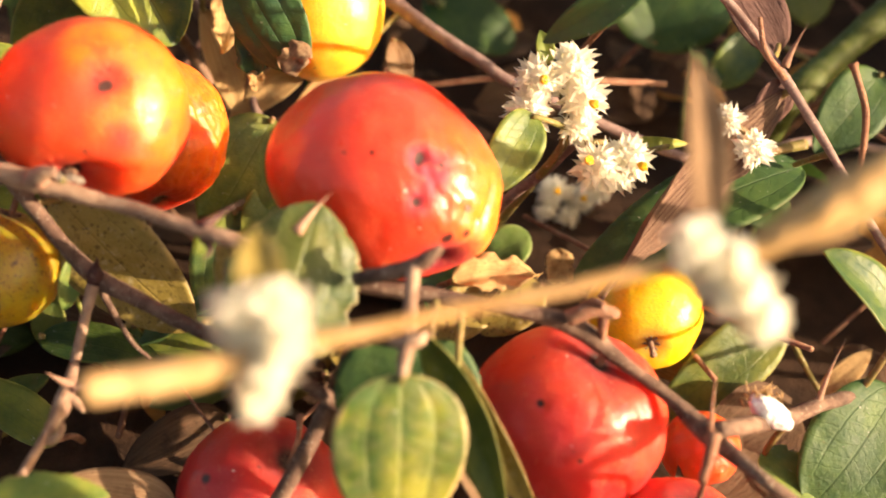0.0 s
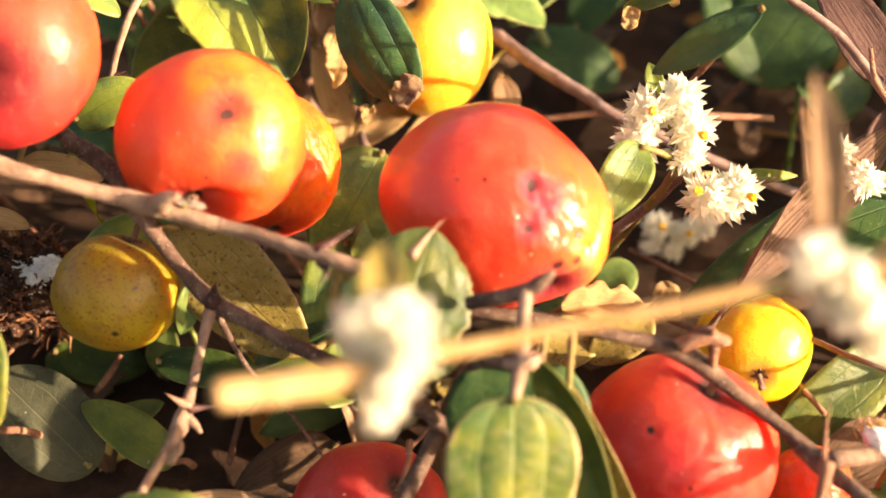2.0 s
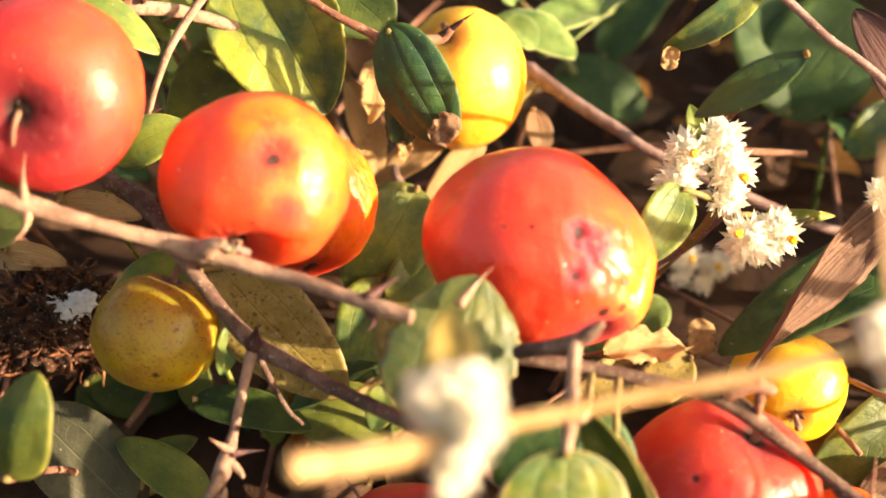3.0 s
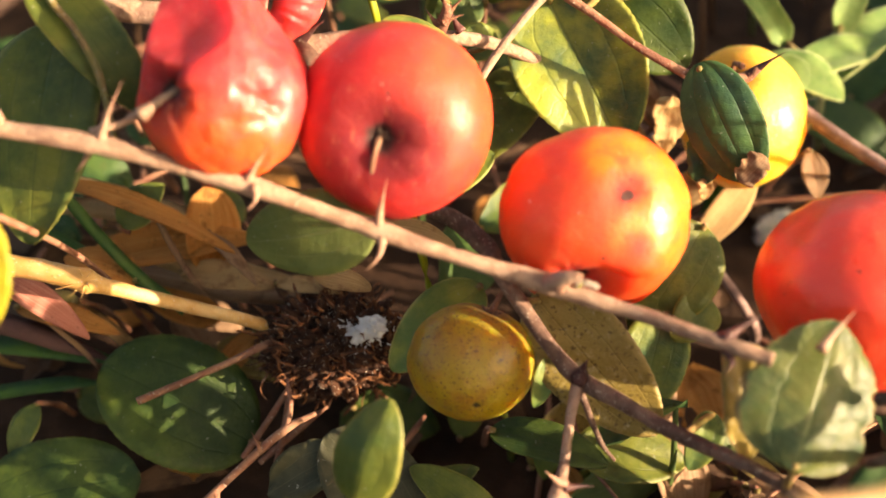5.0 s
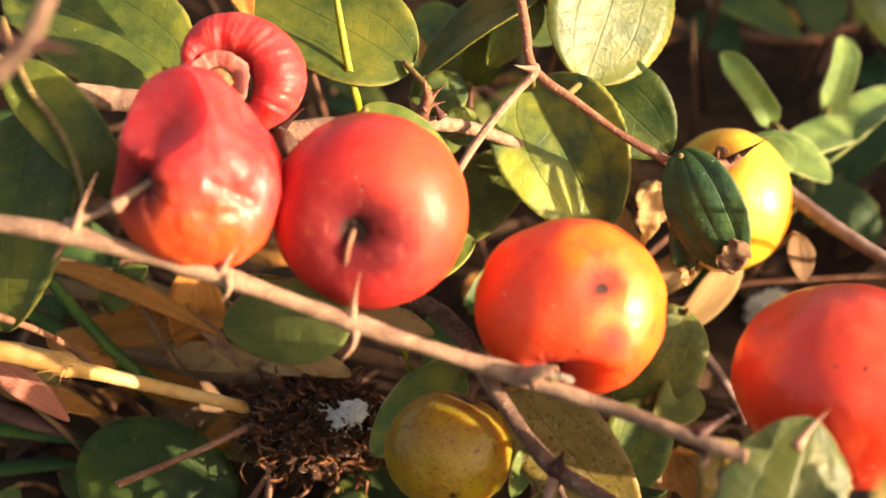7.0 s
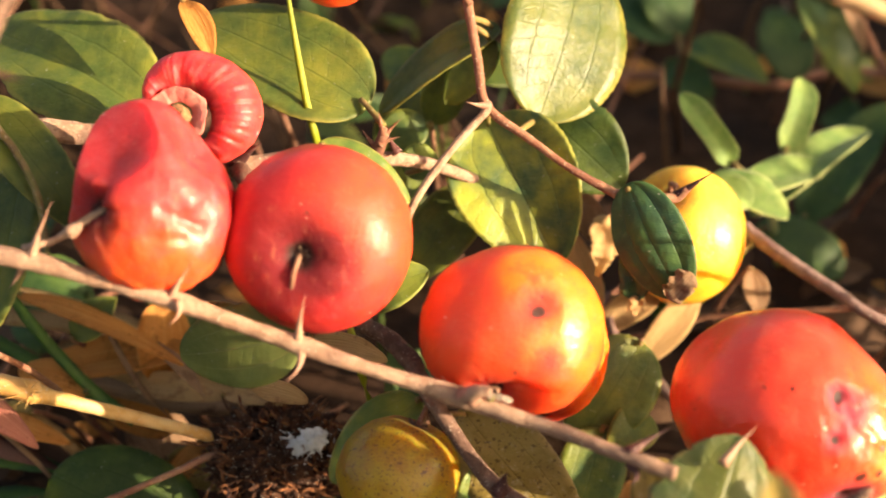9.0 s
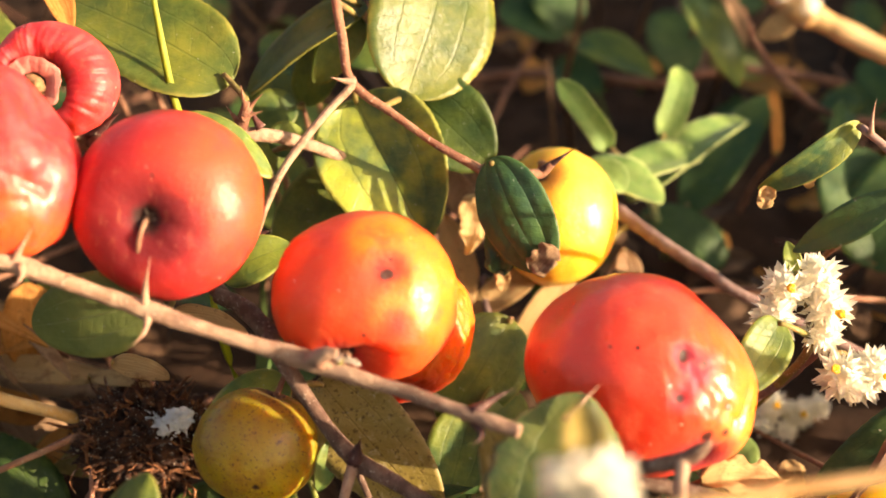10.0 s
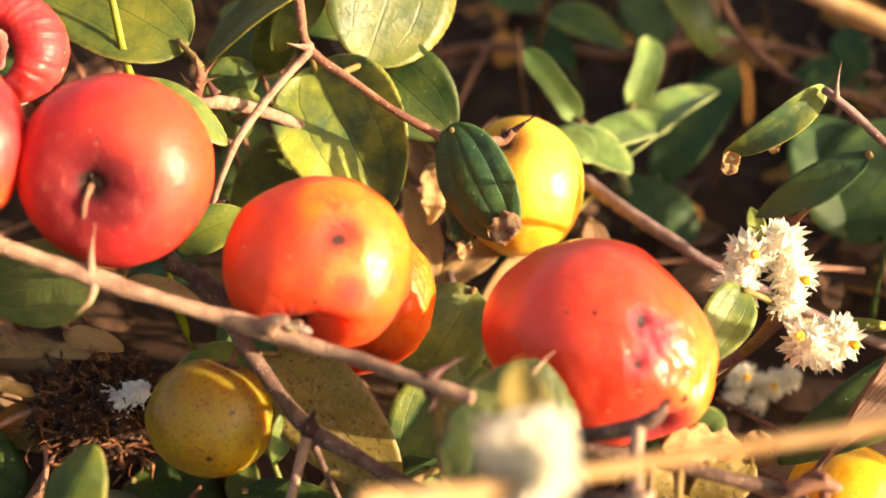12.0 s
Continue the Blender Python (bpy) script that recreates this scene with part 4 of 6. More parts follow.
# here too the warm hue and tints colour the sunlit side
fruit("large orange-red jujube fruit with a glossy bruised side", (53.3, 167.0, -14.5), (14.39, 12.6, 12.2), BIGRED, pit=(0.42, -0.50, -0.76), pit_depth=0.12, pit_width=0.025, dents=(((0.27, -0.94, 0.17), 0.045, 0.006), ((0.2, -0.95, -0.20), 0.03, 0.0015), ((-0.75, -0.3, 0.62), 0.06, 0.05), ((0.85, -0.35, 0.60), 0.05, 0.05), ((0.52, -0.74, -0.48), -0.08, 0.12), ((0.70, -0.40, -0.60), -0.08, 0.05)), lump=0.045, wrinkle=0.008, rumple=((0.45, -0.88, -0.06), 0.11, 0.034), scars=(((0.28, -0.94, 0.20), 0.0012), ((0.27, -0.945, 0.175), 0.0016), ((0.255, -0.95, 0.15), 0.0012), ((0.44, -0.88, 0.10), 0.0005), ((0.50, -0.86, 0.06), 0.0004), ((0.2, -0.95, -0.20), 0.0010), ((0.62, -0.72, -0.27), 0.0007), ((0.45, -0.75, -0.52), 0.002), ((0.60, -0.68, -0.48), 0.001), ((-0.15, -0.95, 0.25), 0.0004)), hue=(0.9, -0.1, -0.25), tints=(((0.85, -0.5, -0.2), 0.10, 0.25, 0), ((0.75, -0.55, -0.45), 0.05, 0.35, 0), ((0.4, -0.85, 0.35), 0.05, 0.15, 0), ((0.27, -0.94, 0.17), 0.009, 0, 1.3), ((0.38, -0.92, -0.02), 0.009, 0, 0.8), ((0.2, -0.95, -0.2), 0.012, 0, 0.8), ((0.5, -0.84, 0.12), 0.01, 0, 0.5)) , grooves=(((0.42, -0.50, -0.76), (0.70, -0.60, -0.38), 0.06, 0.05), ((0.70, -0.60, -0.38), (0.86, -0.48, -0.1), 0.035, 0.06), ((0.30, -0.93, 0.24), (0.23, -0.95, 0.10), 0.02, 0.03), ((0.40, -0.91, 0.05), (0.62, -0.78, 0.1), 0.012, 0.03), ((0.36, -0.92, -0.06), (0.44, -0.88, -0.2), 0.012, 0.03), ((0.5, -0.85, 0.0), (0.60, -0.78, -0.18), 0.010, 0.025)), roll=-22, seed=4)
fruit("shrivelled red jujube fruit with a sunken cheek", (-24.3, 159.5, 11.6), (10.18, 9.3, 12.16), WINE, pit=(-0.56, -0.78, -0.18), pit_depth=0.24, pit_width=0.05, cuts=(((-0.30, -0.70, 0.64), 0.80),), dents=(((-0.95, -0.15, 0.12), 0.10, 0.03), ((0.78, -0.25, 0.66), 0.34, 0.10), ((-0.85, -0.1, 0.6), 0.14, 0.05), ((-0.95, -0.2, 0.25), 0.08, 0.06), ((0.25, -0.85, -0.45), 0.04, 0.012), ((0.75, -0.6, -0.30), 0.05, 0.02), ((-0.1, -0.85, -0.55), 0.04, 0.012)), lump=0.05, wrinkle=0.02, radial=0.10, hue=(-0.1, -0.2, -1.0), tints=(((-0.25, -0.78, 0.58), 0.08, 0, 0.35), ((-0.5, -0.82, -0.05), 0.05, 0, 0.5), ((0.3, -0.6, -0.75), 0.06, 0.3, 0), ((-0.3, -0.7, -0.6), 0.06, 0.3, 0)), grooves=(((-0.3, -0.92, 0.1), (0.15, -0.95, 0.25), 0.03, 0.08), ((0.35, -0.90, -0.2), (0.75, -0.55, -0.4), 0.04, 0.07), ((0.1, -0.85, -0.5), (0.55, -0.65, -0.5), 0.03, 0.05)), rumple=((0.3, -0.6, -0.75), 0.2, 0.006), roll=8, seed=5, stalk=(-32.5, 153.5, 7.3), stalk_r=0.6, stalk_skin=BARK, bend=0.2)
FADEDSTONE = bark("fruit_stone", (0.24, 0.12, 0.055), (0.38, 0.22, 0.11), (0.08, 0.035, 0.02), rough=0.8, scale=1.3, lichen=0.2)
PINKFLESH = bark("dry_flesh", (0.52, 0.14, 0.12), (0.58, 0.22, 0.17), (0.40, 0.07, 0.06), rough=0.6, bumps=0.4, lichen=0.15)
ring = thing("jujube_fruit", P((-21.7, 178.0, 25.8)), "dried split red jujube fruit curled into a ring", "fruit", "ripe fruit on the bush")
c0 = Vector((-24.2, 173.0, 24.0))
bm = bmesh.new()
st, fl, hu = [bm.verts.layers.float.new(q) for q in ("dark_mark", "flush", "hue")]
rows = []
for i in range(256):
    a = 2 * math.pi * i / 256
    ro = (105 + 38 * math.cos(a - 0.25) + 10 * math.sin(a) + 6 * math.cos(3 * a)) * 176 / 2413
    ri = 3.6 + 0.5 * math.cos(a + 0.6)
    fold = noise.noise(Vector((math.cos(a) * 4.2, math.sin(a) * 4.2, 1))) + 0.7 * noise.noise(Vector((math.cos(a) * 9, math.sin(a) * 9, 4)))
    row = []
    for j in range(28):
        b = 2 * math.pi * j / 28
        w = (ro - ri) / 2
        p = c0 + Vector((math.cos(a), 0, math.sin(a))) * (ri + w + w * math.cos(b) * (1 + 0.03 * fold + 0.007 * math.sin(a * 23 + 6 * math.sin(2 * a))))
        p += Vector((0, 4.0 - math.sin(b) * (3.2 + 0.28 * w) * (1 + 0.06 * fold + (0.5 + 0.5 * math.cos(b + 0.6)) * (0.045 * math.sin(a * 23 + 6 * math.sin(2 * a)) + 0.030 * math.sin(a * 53 + 4 * math.sin(3 * a)))), 0))
        p += Vector((0, 1, 0)) * 0.35 * noise.noise(Vector((math.cos(a) * 3, math.sin(a) * 3, math.cos(b) * 2)))
        v = bm.verts.new(P(p))
        v[hu] = 0.15 + 0.5 * max(0.0, math.cos(a + 0.5))
        v[fl] = 0.8 * math.exp(-((math.cos(b) + 1) / 0.5))
        row.append(v)
    rows.append(row)
for i in range(256):
    for j in range(28):
        bm.faces.new((rows[i][j], rows[i][(j + 1) % 28], rows[(i + 1) % 256][(j + 1) % 28], rows[(i + 1) % 256][j]))
part("flesh", bm, DRIED, ring)
bm = bmesh.new()
rows = []
for i in range(48):
    a = 2 * math.pi * i / 48
    f = noise.noise(Vector((math.cos(a) * 3, math.sin(a) * 3, 8)))
    o = Vector((math.cos(a), 0, math.sin(a)))
    row = []
    for j in range(12):
        b = 2 * math.pi * j / 12
        row.append(bm.verts.new(P(c0 + o * (2.9 + 0.35 * f + (1.05 + 0.2 * f) * math.cos(b)) + Vector((0, 0.9 + 0.35 * f - 0.2 * math.sin(b) - 0.45 * math.cos(b) + 0.3 * noise.noise(Vector((math.cos(a) * 5, math.sin(a) * 5, b))), 0)))))
    rows.append(row)
for i in range(48):
    for j in range(12):
        bm.faces.new((rows[i][j], rows[i][(j + 1) % 12], rows[(i + 1) % 48][(j + 1) % 12], rows[(i + 1) % 48][j]))
part("torn_rim", bm, PINKFLESH, ring, "pale pink torn dry flesh")
bm = bmesh.new()
bmesh.ops.create_icosphere(bm, subdivisions=3, radius=1)
for v in bm.verts:
    v.co = P(c0 + Vector((0.0, 1.5, 0.0)) + v.co * 1.6 * (1 + 0.4 * noise.noise(v.co * 2.5) + 0.35 * noise.noise(v.co * 6)))
part("stone", bm, FADEDSTONE, ring, "pale fruit stone")
fruit("bright yellow jujube fruit half hidden by a leaf", (49.0, 218.5, 10.2), (9.9, 10.0, 11.4), YELLOW, pit=(-0.32, -0.70, 0.62), pit_depth=0.10, pit_width=0.05, lump=0.03, seed=7, calyx=False, stalk=(45.5, 203.0, 16.8), stalk_r=0.4, bend=0.3, group="unripe fruit on the bush")
fruit("olive-yellow jujube fruit with brown speckles", (4.7, 177.5, -23.4), (8.39, 7.2, 7.65), GREENISH, pit=(0.34, -0.15, 0.93), pit_depth=0.07, pit_width=0.05, dents=(((0.05, -0.75, -0.65), 0.03, 0.002),), scars=(((0.05, -0.75, -0.65), 0.0022),), lump=0.035, hue=(0.3, -0.3, -0.9), seed=8, stalk=(9.8, 170.0, -13.6), stalk_r=0.42, group="unripe fruit on the bush")
fruit("ripe red jujube fruit under the grey branch", (74.2, 164.0, -45.7), (12.37, 11.5, 11.55), RED, pit=(0.30, -0.52, 0.80), pit_depth=0.12, pit_width=0.06, dents=(((-0.45, -0.85, 0.35), 0.02, 0.002), ((0.42, -0.72, 0.55), 0.05, 0.07)), calyx=False, scars=(((-0.45, -0.83, 0.38), 0.001), ((-0.1, -0.97, -0.2), 0.0006)), rumple=((0.4, -0.85, 0.1), 0.25, 0.009), lump=0.05, tints=(((0.35, -0.68, 0.62), 0.12, 0, 0.4), ((-0.5, -0.6, 0.6), 0.10, 0.25, 0), ((0.3, -0.85, -0.4), 0.1, 0.2, 0)), roll=-12, seed=9, stalk=(76.9, 154.5, -32.1), stalk_r=0.5, bend=0.05)
fruit("ripening orange jujube fruit high on the bush", (-5.3, 192.0, 50.0), (7.16, 7.0, 7.48), ORANGE, pit=(0.3, -0.3, 0.9), pit_depth=0.14, pit_width=0.06, hue=(0.9, -0.2, -0.2), tints=(((-0.8, -0.5, -0.3), 0.2, 0.5, 0),), lump=0.04, seed=14, stalk=(14.6, 188.0, 41.6), stalk_r=0.4)
fruit("yellow jujube fruit with a dry calyx facing out", (93.0, 197.0, -38.5), (8.9, 8.0, 8.3), LEMON, pit=(-0.12, -0.90, -0.42), pit_depth=0.06, pit_width=0.03, lump=0.04, seed=10, stalk=(91.8, 188.2, -43.1), stalk_r=0.45, stalk_skin=BARK, bend=0.3, group="unripe fruit on the bush")
fruit("dull red jujube fruit in the shade of leaves", (35.8, 176.0, -55.8), (11.09, 10.5, 10.94), RED, pit=(0.42, -0.62, 0.66), pit_depth=0.14, pit_width=0.08, dents=(((-0.5, -0.7, 0.5), 0.02, 0.003),), scars=(((-0.62, -0.62, 0.48), 0.003),), lump=0.04, seed=11, stalk=(41.4, 172.0, -44.2), stalk_r=0.4)
fruit("ripe red jujube fruit low on the bush", (85.5, 160.0, -62.9), (10.08, 10, 9.81), RED, pit=(0.2, -0.5, 0.84), pit_depth=0.12, pit_width=0.07, lump=0.05, seed=12, stalk=(85.7, 147.0, -49.9), stalk_r=0.4)
fruit("small orange jujube fruit behind the twig", (97.5, 186.0, -56.9), (5.55, 5.6, 5.55), ORANGE, pit=(0.3, -0.3, -0.9), pit_depth=0.14, pit_width=0.05, lump=0.05, wrinkle=0.05, seed=13)

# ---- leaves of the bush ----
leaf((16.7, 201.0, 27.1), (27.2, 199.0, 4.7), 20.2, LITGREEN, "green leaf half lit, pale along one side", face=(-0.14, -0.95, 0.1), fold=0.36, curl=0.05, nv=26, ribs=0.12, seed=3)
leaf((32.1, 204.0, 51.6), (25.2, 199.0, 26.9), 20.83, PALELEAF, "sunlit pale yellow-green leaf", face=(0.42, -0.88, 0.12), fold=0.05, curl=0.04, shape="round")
leaf((25.6, 204.0, 28.4), (37.5, 203.0, 16.8), 14.37, SHADY, "dark leaf with a notched end", face=(-0.4, -0.85, 0.3), fold=0.12, ragged=0.10)
leaf((-0.3, 190.0, 28.0), (-26.6, 196.0, 42.9), 18.00, OLIVE, "broad olive green leaf behind the red fruit", face=(0.1, -0.9, 0.35), fold=0.12, curl=0.06)
leaf((-32.7, 192.0, 27.6), (-59.1, 198.0, 43.0), 21.2, OLIVE, "broad sunlit olive leaf with a ragged end", face=(0.25, -0.88, 0.4), fold=0.12, ragged=0.12, nv=20, ribs=0.12)
leaf((-46.5, 171.0, 20.1), (-49.8, 167.0, -7.0), 16.81, OLIVE, "large olive green leaf hanging in shade", face=(-0.2, -0.95, 0.2), fold=0.10, curl=0.05)
leaf((-48.0, 166.0, 25.5), (-33.6, 166.0, 8.6), 8.6, OLIVE, "olive leaf along the young stem", face=(0.35, -0.9, 0.15), fold=0.2, on=None)
leaf((-7.4, 164.0, -5.1), (-24.3, 172.0, -7.9), 11.56, UNDER, "pale green leaf with grey scars under the branch", face=(0.05, -0.9, -0.2), fold=-0.08, curl=0.08)
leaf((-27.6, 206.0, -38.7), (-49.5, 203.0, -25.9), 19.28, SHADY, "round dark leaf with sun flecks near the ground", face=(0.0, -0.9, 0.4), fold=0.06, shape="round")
leaf((-9.8, 155.9, -37.1), (-5.8, 152.9, -25.0), 8.8, OLIVE, "small fresh leaf with a sunlit edge", face=(-0.30, -0.92, 0.1), fold=-0.30, curl=0.12)
# yellowing colour used here in place of sunlight that is blocked
leaf((6.5, 198.0, -14.8), (-6.9, 197.0, -26.5), 9.8, YELLOWING, face=(-0.3, -0.9, 0.1), fold=0.15, curl=0.1)
leaf((12.7, 176.0, -14.8), (28.3, 175.0, -33.2), 13.4, FADED, "faded olive-brown leaf dotted with specks", face=(-0.1, -0.95, -0.2), fold=0.10, curl=0.06)
leaf((40.3, 205.0, -6.6), (29.8, 204.0, -22.9), 14.0, OLIVE, "scratched olive leaf beside the orange fruit", reach=3.0, face=(0.2, -0.95, 0.1), fold=0.10)
leaf((34.0, 204.0, -19.8), (29.4, 203.0, -35.6), 11.0, GREEN, face=(0.1, -0.95, 0.2), fold=0.12)
leaf((41.4, 206.0, -17.7), (35.2, 202.0, -23.1), 7.6, OLIVE, face=(0.2, -0.9, 0.3), fold=0.15)
leaf((38.9, 148.5, -32.4), (45.1, 151.5, -16.3), 17.2, BITTEN, "green leaf with a bitten ragged brown edge", face=(0.12, -0.95, 0.2), fold=-0.26, curl=0.05, ragged=0.30, nv=26, ribs=0.14, seed=21)
leaf((51.9, 138.0, -33.8), (50.6, 140.0, -52.0), 15.09, TRIVEIN, "yellowing three-veined leaf with a dry margin", face=(0.1, -0.95, 0.25), fold=-0.06, curl=0.05, nv=26, ribs=0.13, seed=5)
leaf((55.4, 147.0, -30.7), (63.8, 147.0, -52.5), 5.79, OLIVE, "folded olive leaf with a yellow rim", face=(-0.55, -0.8, 0.1), fold=0.3, curl=-0.08, shape="narrow")
leaf((54.4, 152.0, -32.7), (45.7, 153.0, -40.5), 9.45, DARK, face=(0.2, -0.9, 0.4), fold=0.1)
leaf((56.4, 153.0, -33.2), (61.2, 154.0, -42.6), 6.97, DARK, face=(0.0, -0.9, 0.4), fold=0.1)
leaf((59.8, 155.0, -40.4), (62.0, 154.0, -53.0), 5.78, BROWN, "curled brown dead leaf", face=(0.2, -0.9, 0.1), fold=0.2, wave=0.15)
leaf((58.8, 150.0, -34.9), (67.0, 150.0, -54.3), 4.35, FADED, "grey faded folded leaf", face=(-0.5, -0.8, 0.1), fold=0.3, shape="narrow")
leaf((61.4, 170.0, -28.4), (73.2, 172.0, -28.2), 5.67, TAN, "curled tan dead leaf", face=(0.2, -0.8, 0.5), fold=0.5, wave=0.5, ragged=0.5, reach=3.0)
leaf((66.2, 174.0, -30.7), (58.3, 172.0, -35.7), 7.13, FADED, reach=3.0, face=(0.1, -0.9, 0.2), fold=0.15)
leaf((73.2, 172.0, -29.9), (64.9, 172.0, -35.5), 6.42, FADED, reach=3.0, face=(0.1, -0.9, 0.2), fold=0.15)
leaf((81.6, 202.0, -34.0), (81.7, 202.0, -28.4), 4.35, TAN, shape="strap", wave=0.2, ragged=0.4)
leaf((72.4, 212.0, -30.4), (78.5, 210.0, -26.7), 6.82, PALE, face=(0.1, -0.9, 0.3), shape="round")
leaf((114.7, 188.0, -16.8), (80.3, 185.0, -29.5), 12.17, DARK, "long dark green leaf beneath a dead one", face=(-0.35, -0.8, 0.45), fold=0.15, curl=0.1, seed=12)
leaf((110.6, 184.0, -7.1), (80.8, 179.0, -31.9), 7.6, STREAKED, "long brown dead leaf, twisted and streaked", face=(0.35, -0.9, 0.1), fold=0.4, wave=0.30, twist=45, shape="narrow", curl=-0.05, ragged=0.35)
leaf((87.7, 166.0, 7.9), (75.0, 174.0, 0.8), 5.0, DEEP, "narrow green leaf with a chewed slot", face=(0.45, -0.85, 0.25), fold=0.20, shape="narrow", curl=0.05)
leaf((106.1, 240.0, 3.3), (120.7, 236.0, 21.1), 20.22, DARK, "round dark green leaf deep in the bush", face=(0.1, -0.9, 0.3), shape="round", fold=0.05)
leaf((74.2, 177.0, -7.9), (66.8, 173.5, -17.8), 7.4, GREEN, "green leaf lit along its edge beside the large fruit", face=(0.25, -0.92, 0.1), fold=0.25)
leaf((36.5, 190.0, 16.0), (43.5, 190.0, -0.5), 10.87, DEEP, "small dark leathery leaf over the yellow fruit", face=(-0.46, -0.86, 0.08), fold=-0.16, curl=0.10, nv=26, shape="round", ribs=0.22, seed=8)
leaf((42.1, 190.0, -0.3), (45.6, 189.0, 3.1), 3.92, BROWN, "dry brown leaf tip", on=top, stalked=False, face=(0.1, -0.9, 0.2), wave=0.4, ragged=0.5, shape="strap", reach=3.0)
leaf((37.6, 193.0, 7.0), (38.2, 195.0, -0.6), 4.4, DEEP, "withered dark leaf tail", face=(-0.3, -0.9, 0.1), wave=0.3, ragged=0.35, shape="strap", reach=8.0)
leaf((38.2, 195.0, 0.2), (38.5, 195.0, -2.8), 2.2, TAN, "dry tan leaf tip", face=(0.3, -0.9, 0.2), wave=0.5, ragged=0.5, shape="strap", on=top, stalked=False)
leaf((35.6, 205.0, 12.6), (33.9, 205.0, 3.2), 6.0, TAN, "crumpled tan dead leaf behind the fruit", face=(0.4, -0.85, 0.2), fold=0.3, wave=0.5, ragged=0.45, reach=5.0)
leaf((18.5, 200.0, 41.5), (-0.4, 203.0, 29.6), 9.21, OLIVE, face=(-0.2, -0.75, 0.6), fold=0.2)
leaf((8.1, 212.0, 28.0), (12.9, 208.0, 37.2), 6.96, GREEN, shape="round")
leaf((0.5, 207.0, 25.1), (7.6, 207.0, 27.2), 6.86, GREEN, shape="round")
leaf((4.6, 200.0, 18.8), (8.9, 200.0, 22.2), 5.80, GREEN, shape="round")
leaf((-6.7, 185.0, 21.8), (6.2, 186.0, 13.9), 6.55, YELLOWING, "leaf with a dry curled rim behind the red fruit", face=(0.2, -0.8, 0.5), fold=0.2)
leaf((-1.6, 188.0, -0.4), (8.2, 188.0, 4.1), 7.40, GREEN, face=(0.1, -0.9, 0.3), fold=0.12)
leaf((15.0, 207.0, 16.9), (4.0, 205.0, 2.8), 10.67, OLIVE, face=(-0.1, -0.9, 0.2), fold=0.15)
leaf((30.4, 223.0, 11.6), (35.2, 223.0, -5.9), 5.7, TAN, "long tan dead leaf hanging", face=(0.3, -0.9, 0.1), fold=0.4, wave=0.2, shape="narrow", ragged=0.2, reach=3.0)
leaf((30.9, 222.0, 18.8), (37.1, 223.0, 8.2), 5.6, BROWN, face=(-0.3, -0.9, 0.1), fold=0.3, wave=0.3)
leaf((52.4, 223.0, 1.8), (40.8, 223.0, -12.3), 5.7, TAN, "pale dry blade in the shade", face=(0.3, -0.9, 0.2), fold=0.2, shape="narrow")
leaf((60.3, 221.0, 5.0), (61.8, 221.0, -3.0), 4.4, BROWN, shape="narrow", fold=0.3, reach=3.0)
leaf((87.8, 182.5, 19.0), (74.8, 187.0, 9.9), 5.0, LITGREEN, "drooping green leaf with torn dry ends", face=(0.6, -0.75, 0.2), fold=0.30, curl=0.14, nv=20)
leaf((75.4, 186.5, 11.1), (74.8, 186.5, 7.9), 2.36, TAN, "torn dry scrap", on=right, stalked=False, wave=0.5, shape="strap", ragged=0.5)
leaf((82.1, 187.0, 13.4), (81.5, 188.0, 10.8), 1.55, TAN, "torn dry scrap", on=right, stalked=False, wave=0.5, shape="strap", ragged=0.5)


leaf((120.6, 172.0, -47.2), (106.8, 167.0, -60.8), 15.15, DARK, "dark green leaf with brown dead patches", face=(0.2, -0.9, 0.3), fold=0.08, shape="round", seed=33)
leaf((119.7, 168.0, -38.9), (109.6, 166.0, -27.0), 8.31, GREEN, face=(0.5, -0.75, 0.3), fold=0.25)
leaf((101.6, 172.0, -54.1), (107.6, 168.0, -59.6), 7.05, YELLOWING, face=(0.3, -0.85, 0.3), ragged=0.3)
leaf((114.6, 198.0, -40.5), (94.1, 194.0, -54.1), 10.97, OLIVE, "olive leaf behind the yellow fruit", face=(0.3, -0.85, 0.3), fold=0.2)
leaf((119.2, 196.0, -52.7), (127.0, 194.0, -46.0), 4.04, TAN, face=(0.2, -0.85, 0.4), shape="narrow")
leaf((113.1, 191.0, -0.9), (103.6, 192.0, 15.8), 8.34, MAUVE, "mauve-brown dead leaf beside the twig", face=(-0.2, -0.9, 0.2), fold=0.2, wave=0.1)
leaf((110.1, 182.0, -5.2), (106.6, 185.0, -12.3), 6.10, MAUVE, "mauve-brown dead leaf", face=(0.3, -0.9, 0.1), fold=0.2)

leaf((134.4, 205.0, -4.8), (122.8, 202.0, -16.3), 10.99, DARK, face=(0.1, -0.9, 0.3))
leaf((124.4, 232.0, 3.5), (116.1, 230.0, -4.9), 7.66, GREEN, shape="round")
leaf((106.3, 196.0, -20.3), (113.4, 190.0, -26.1), 8.80, DARK, face=(0.1, -0.9, 0.3))
leaf((6.9, 150.0, -45.7), (20.0, 150.0, -45.9), 5.59, YELLOWING, "yellow-green leaf with a ragged edge", face=(0.1, -0.6, 0.8), ragged=0.3)
leaf((25.0, 172.0, -54.8), (10.4, 170.0, -50.1), 7.80, BROWN, face=(0.0, -0.8, 0.5))
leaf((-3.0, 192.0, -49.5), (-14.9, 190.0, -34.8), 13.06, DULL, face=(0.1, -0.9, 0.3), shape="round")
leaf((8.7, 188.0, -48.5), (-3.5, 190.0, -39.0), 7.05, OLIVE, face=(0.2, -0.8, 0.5))
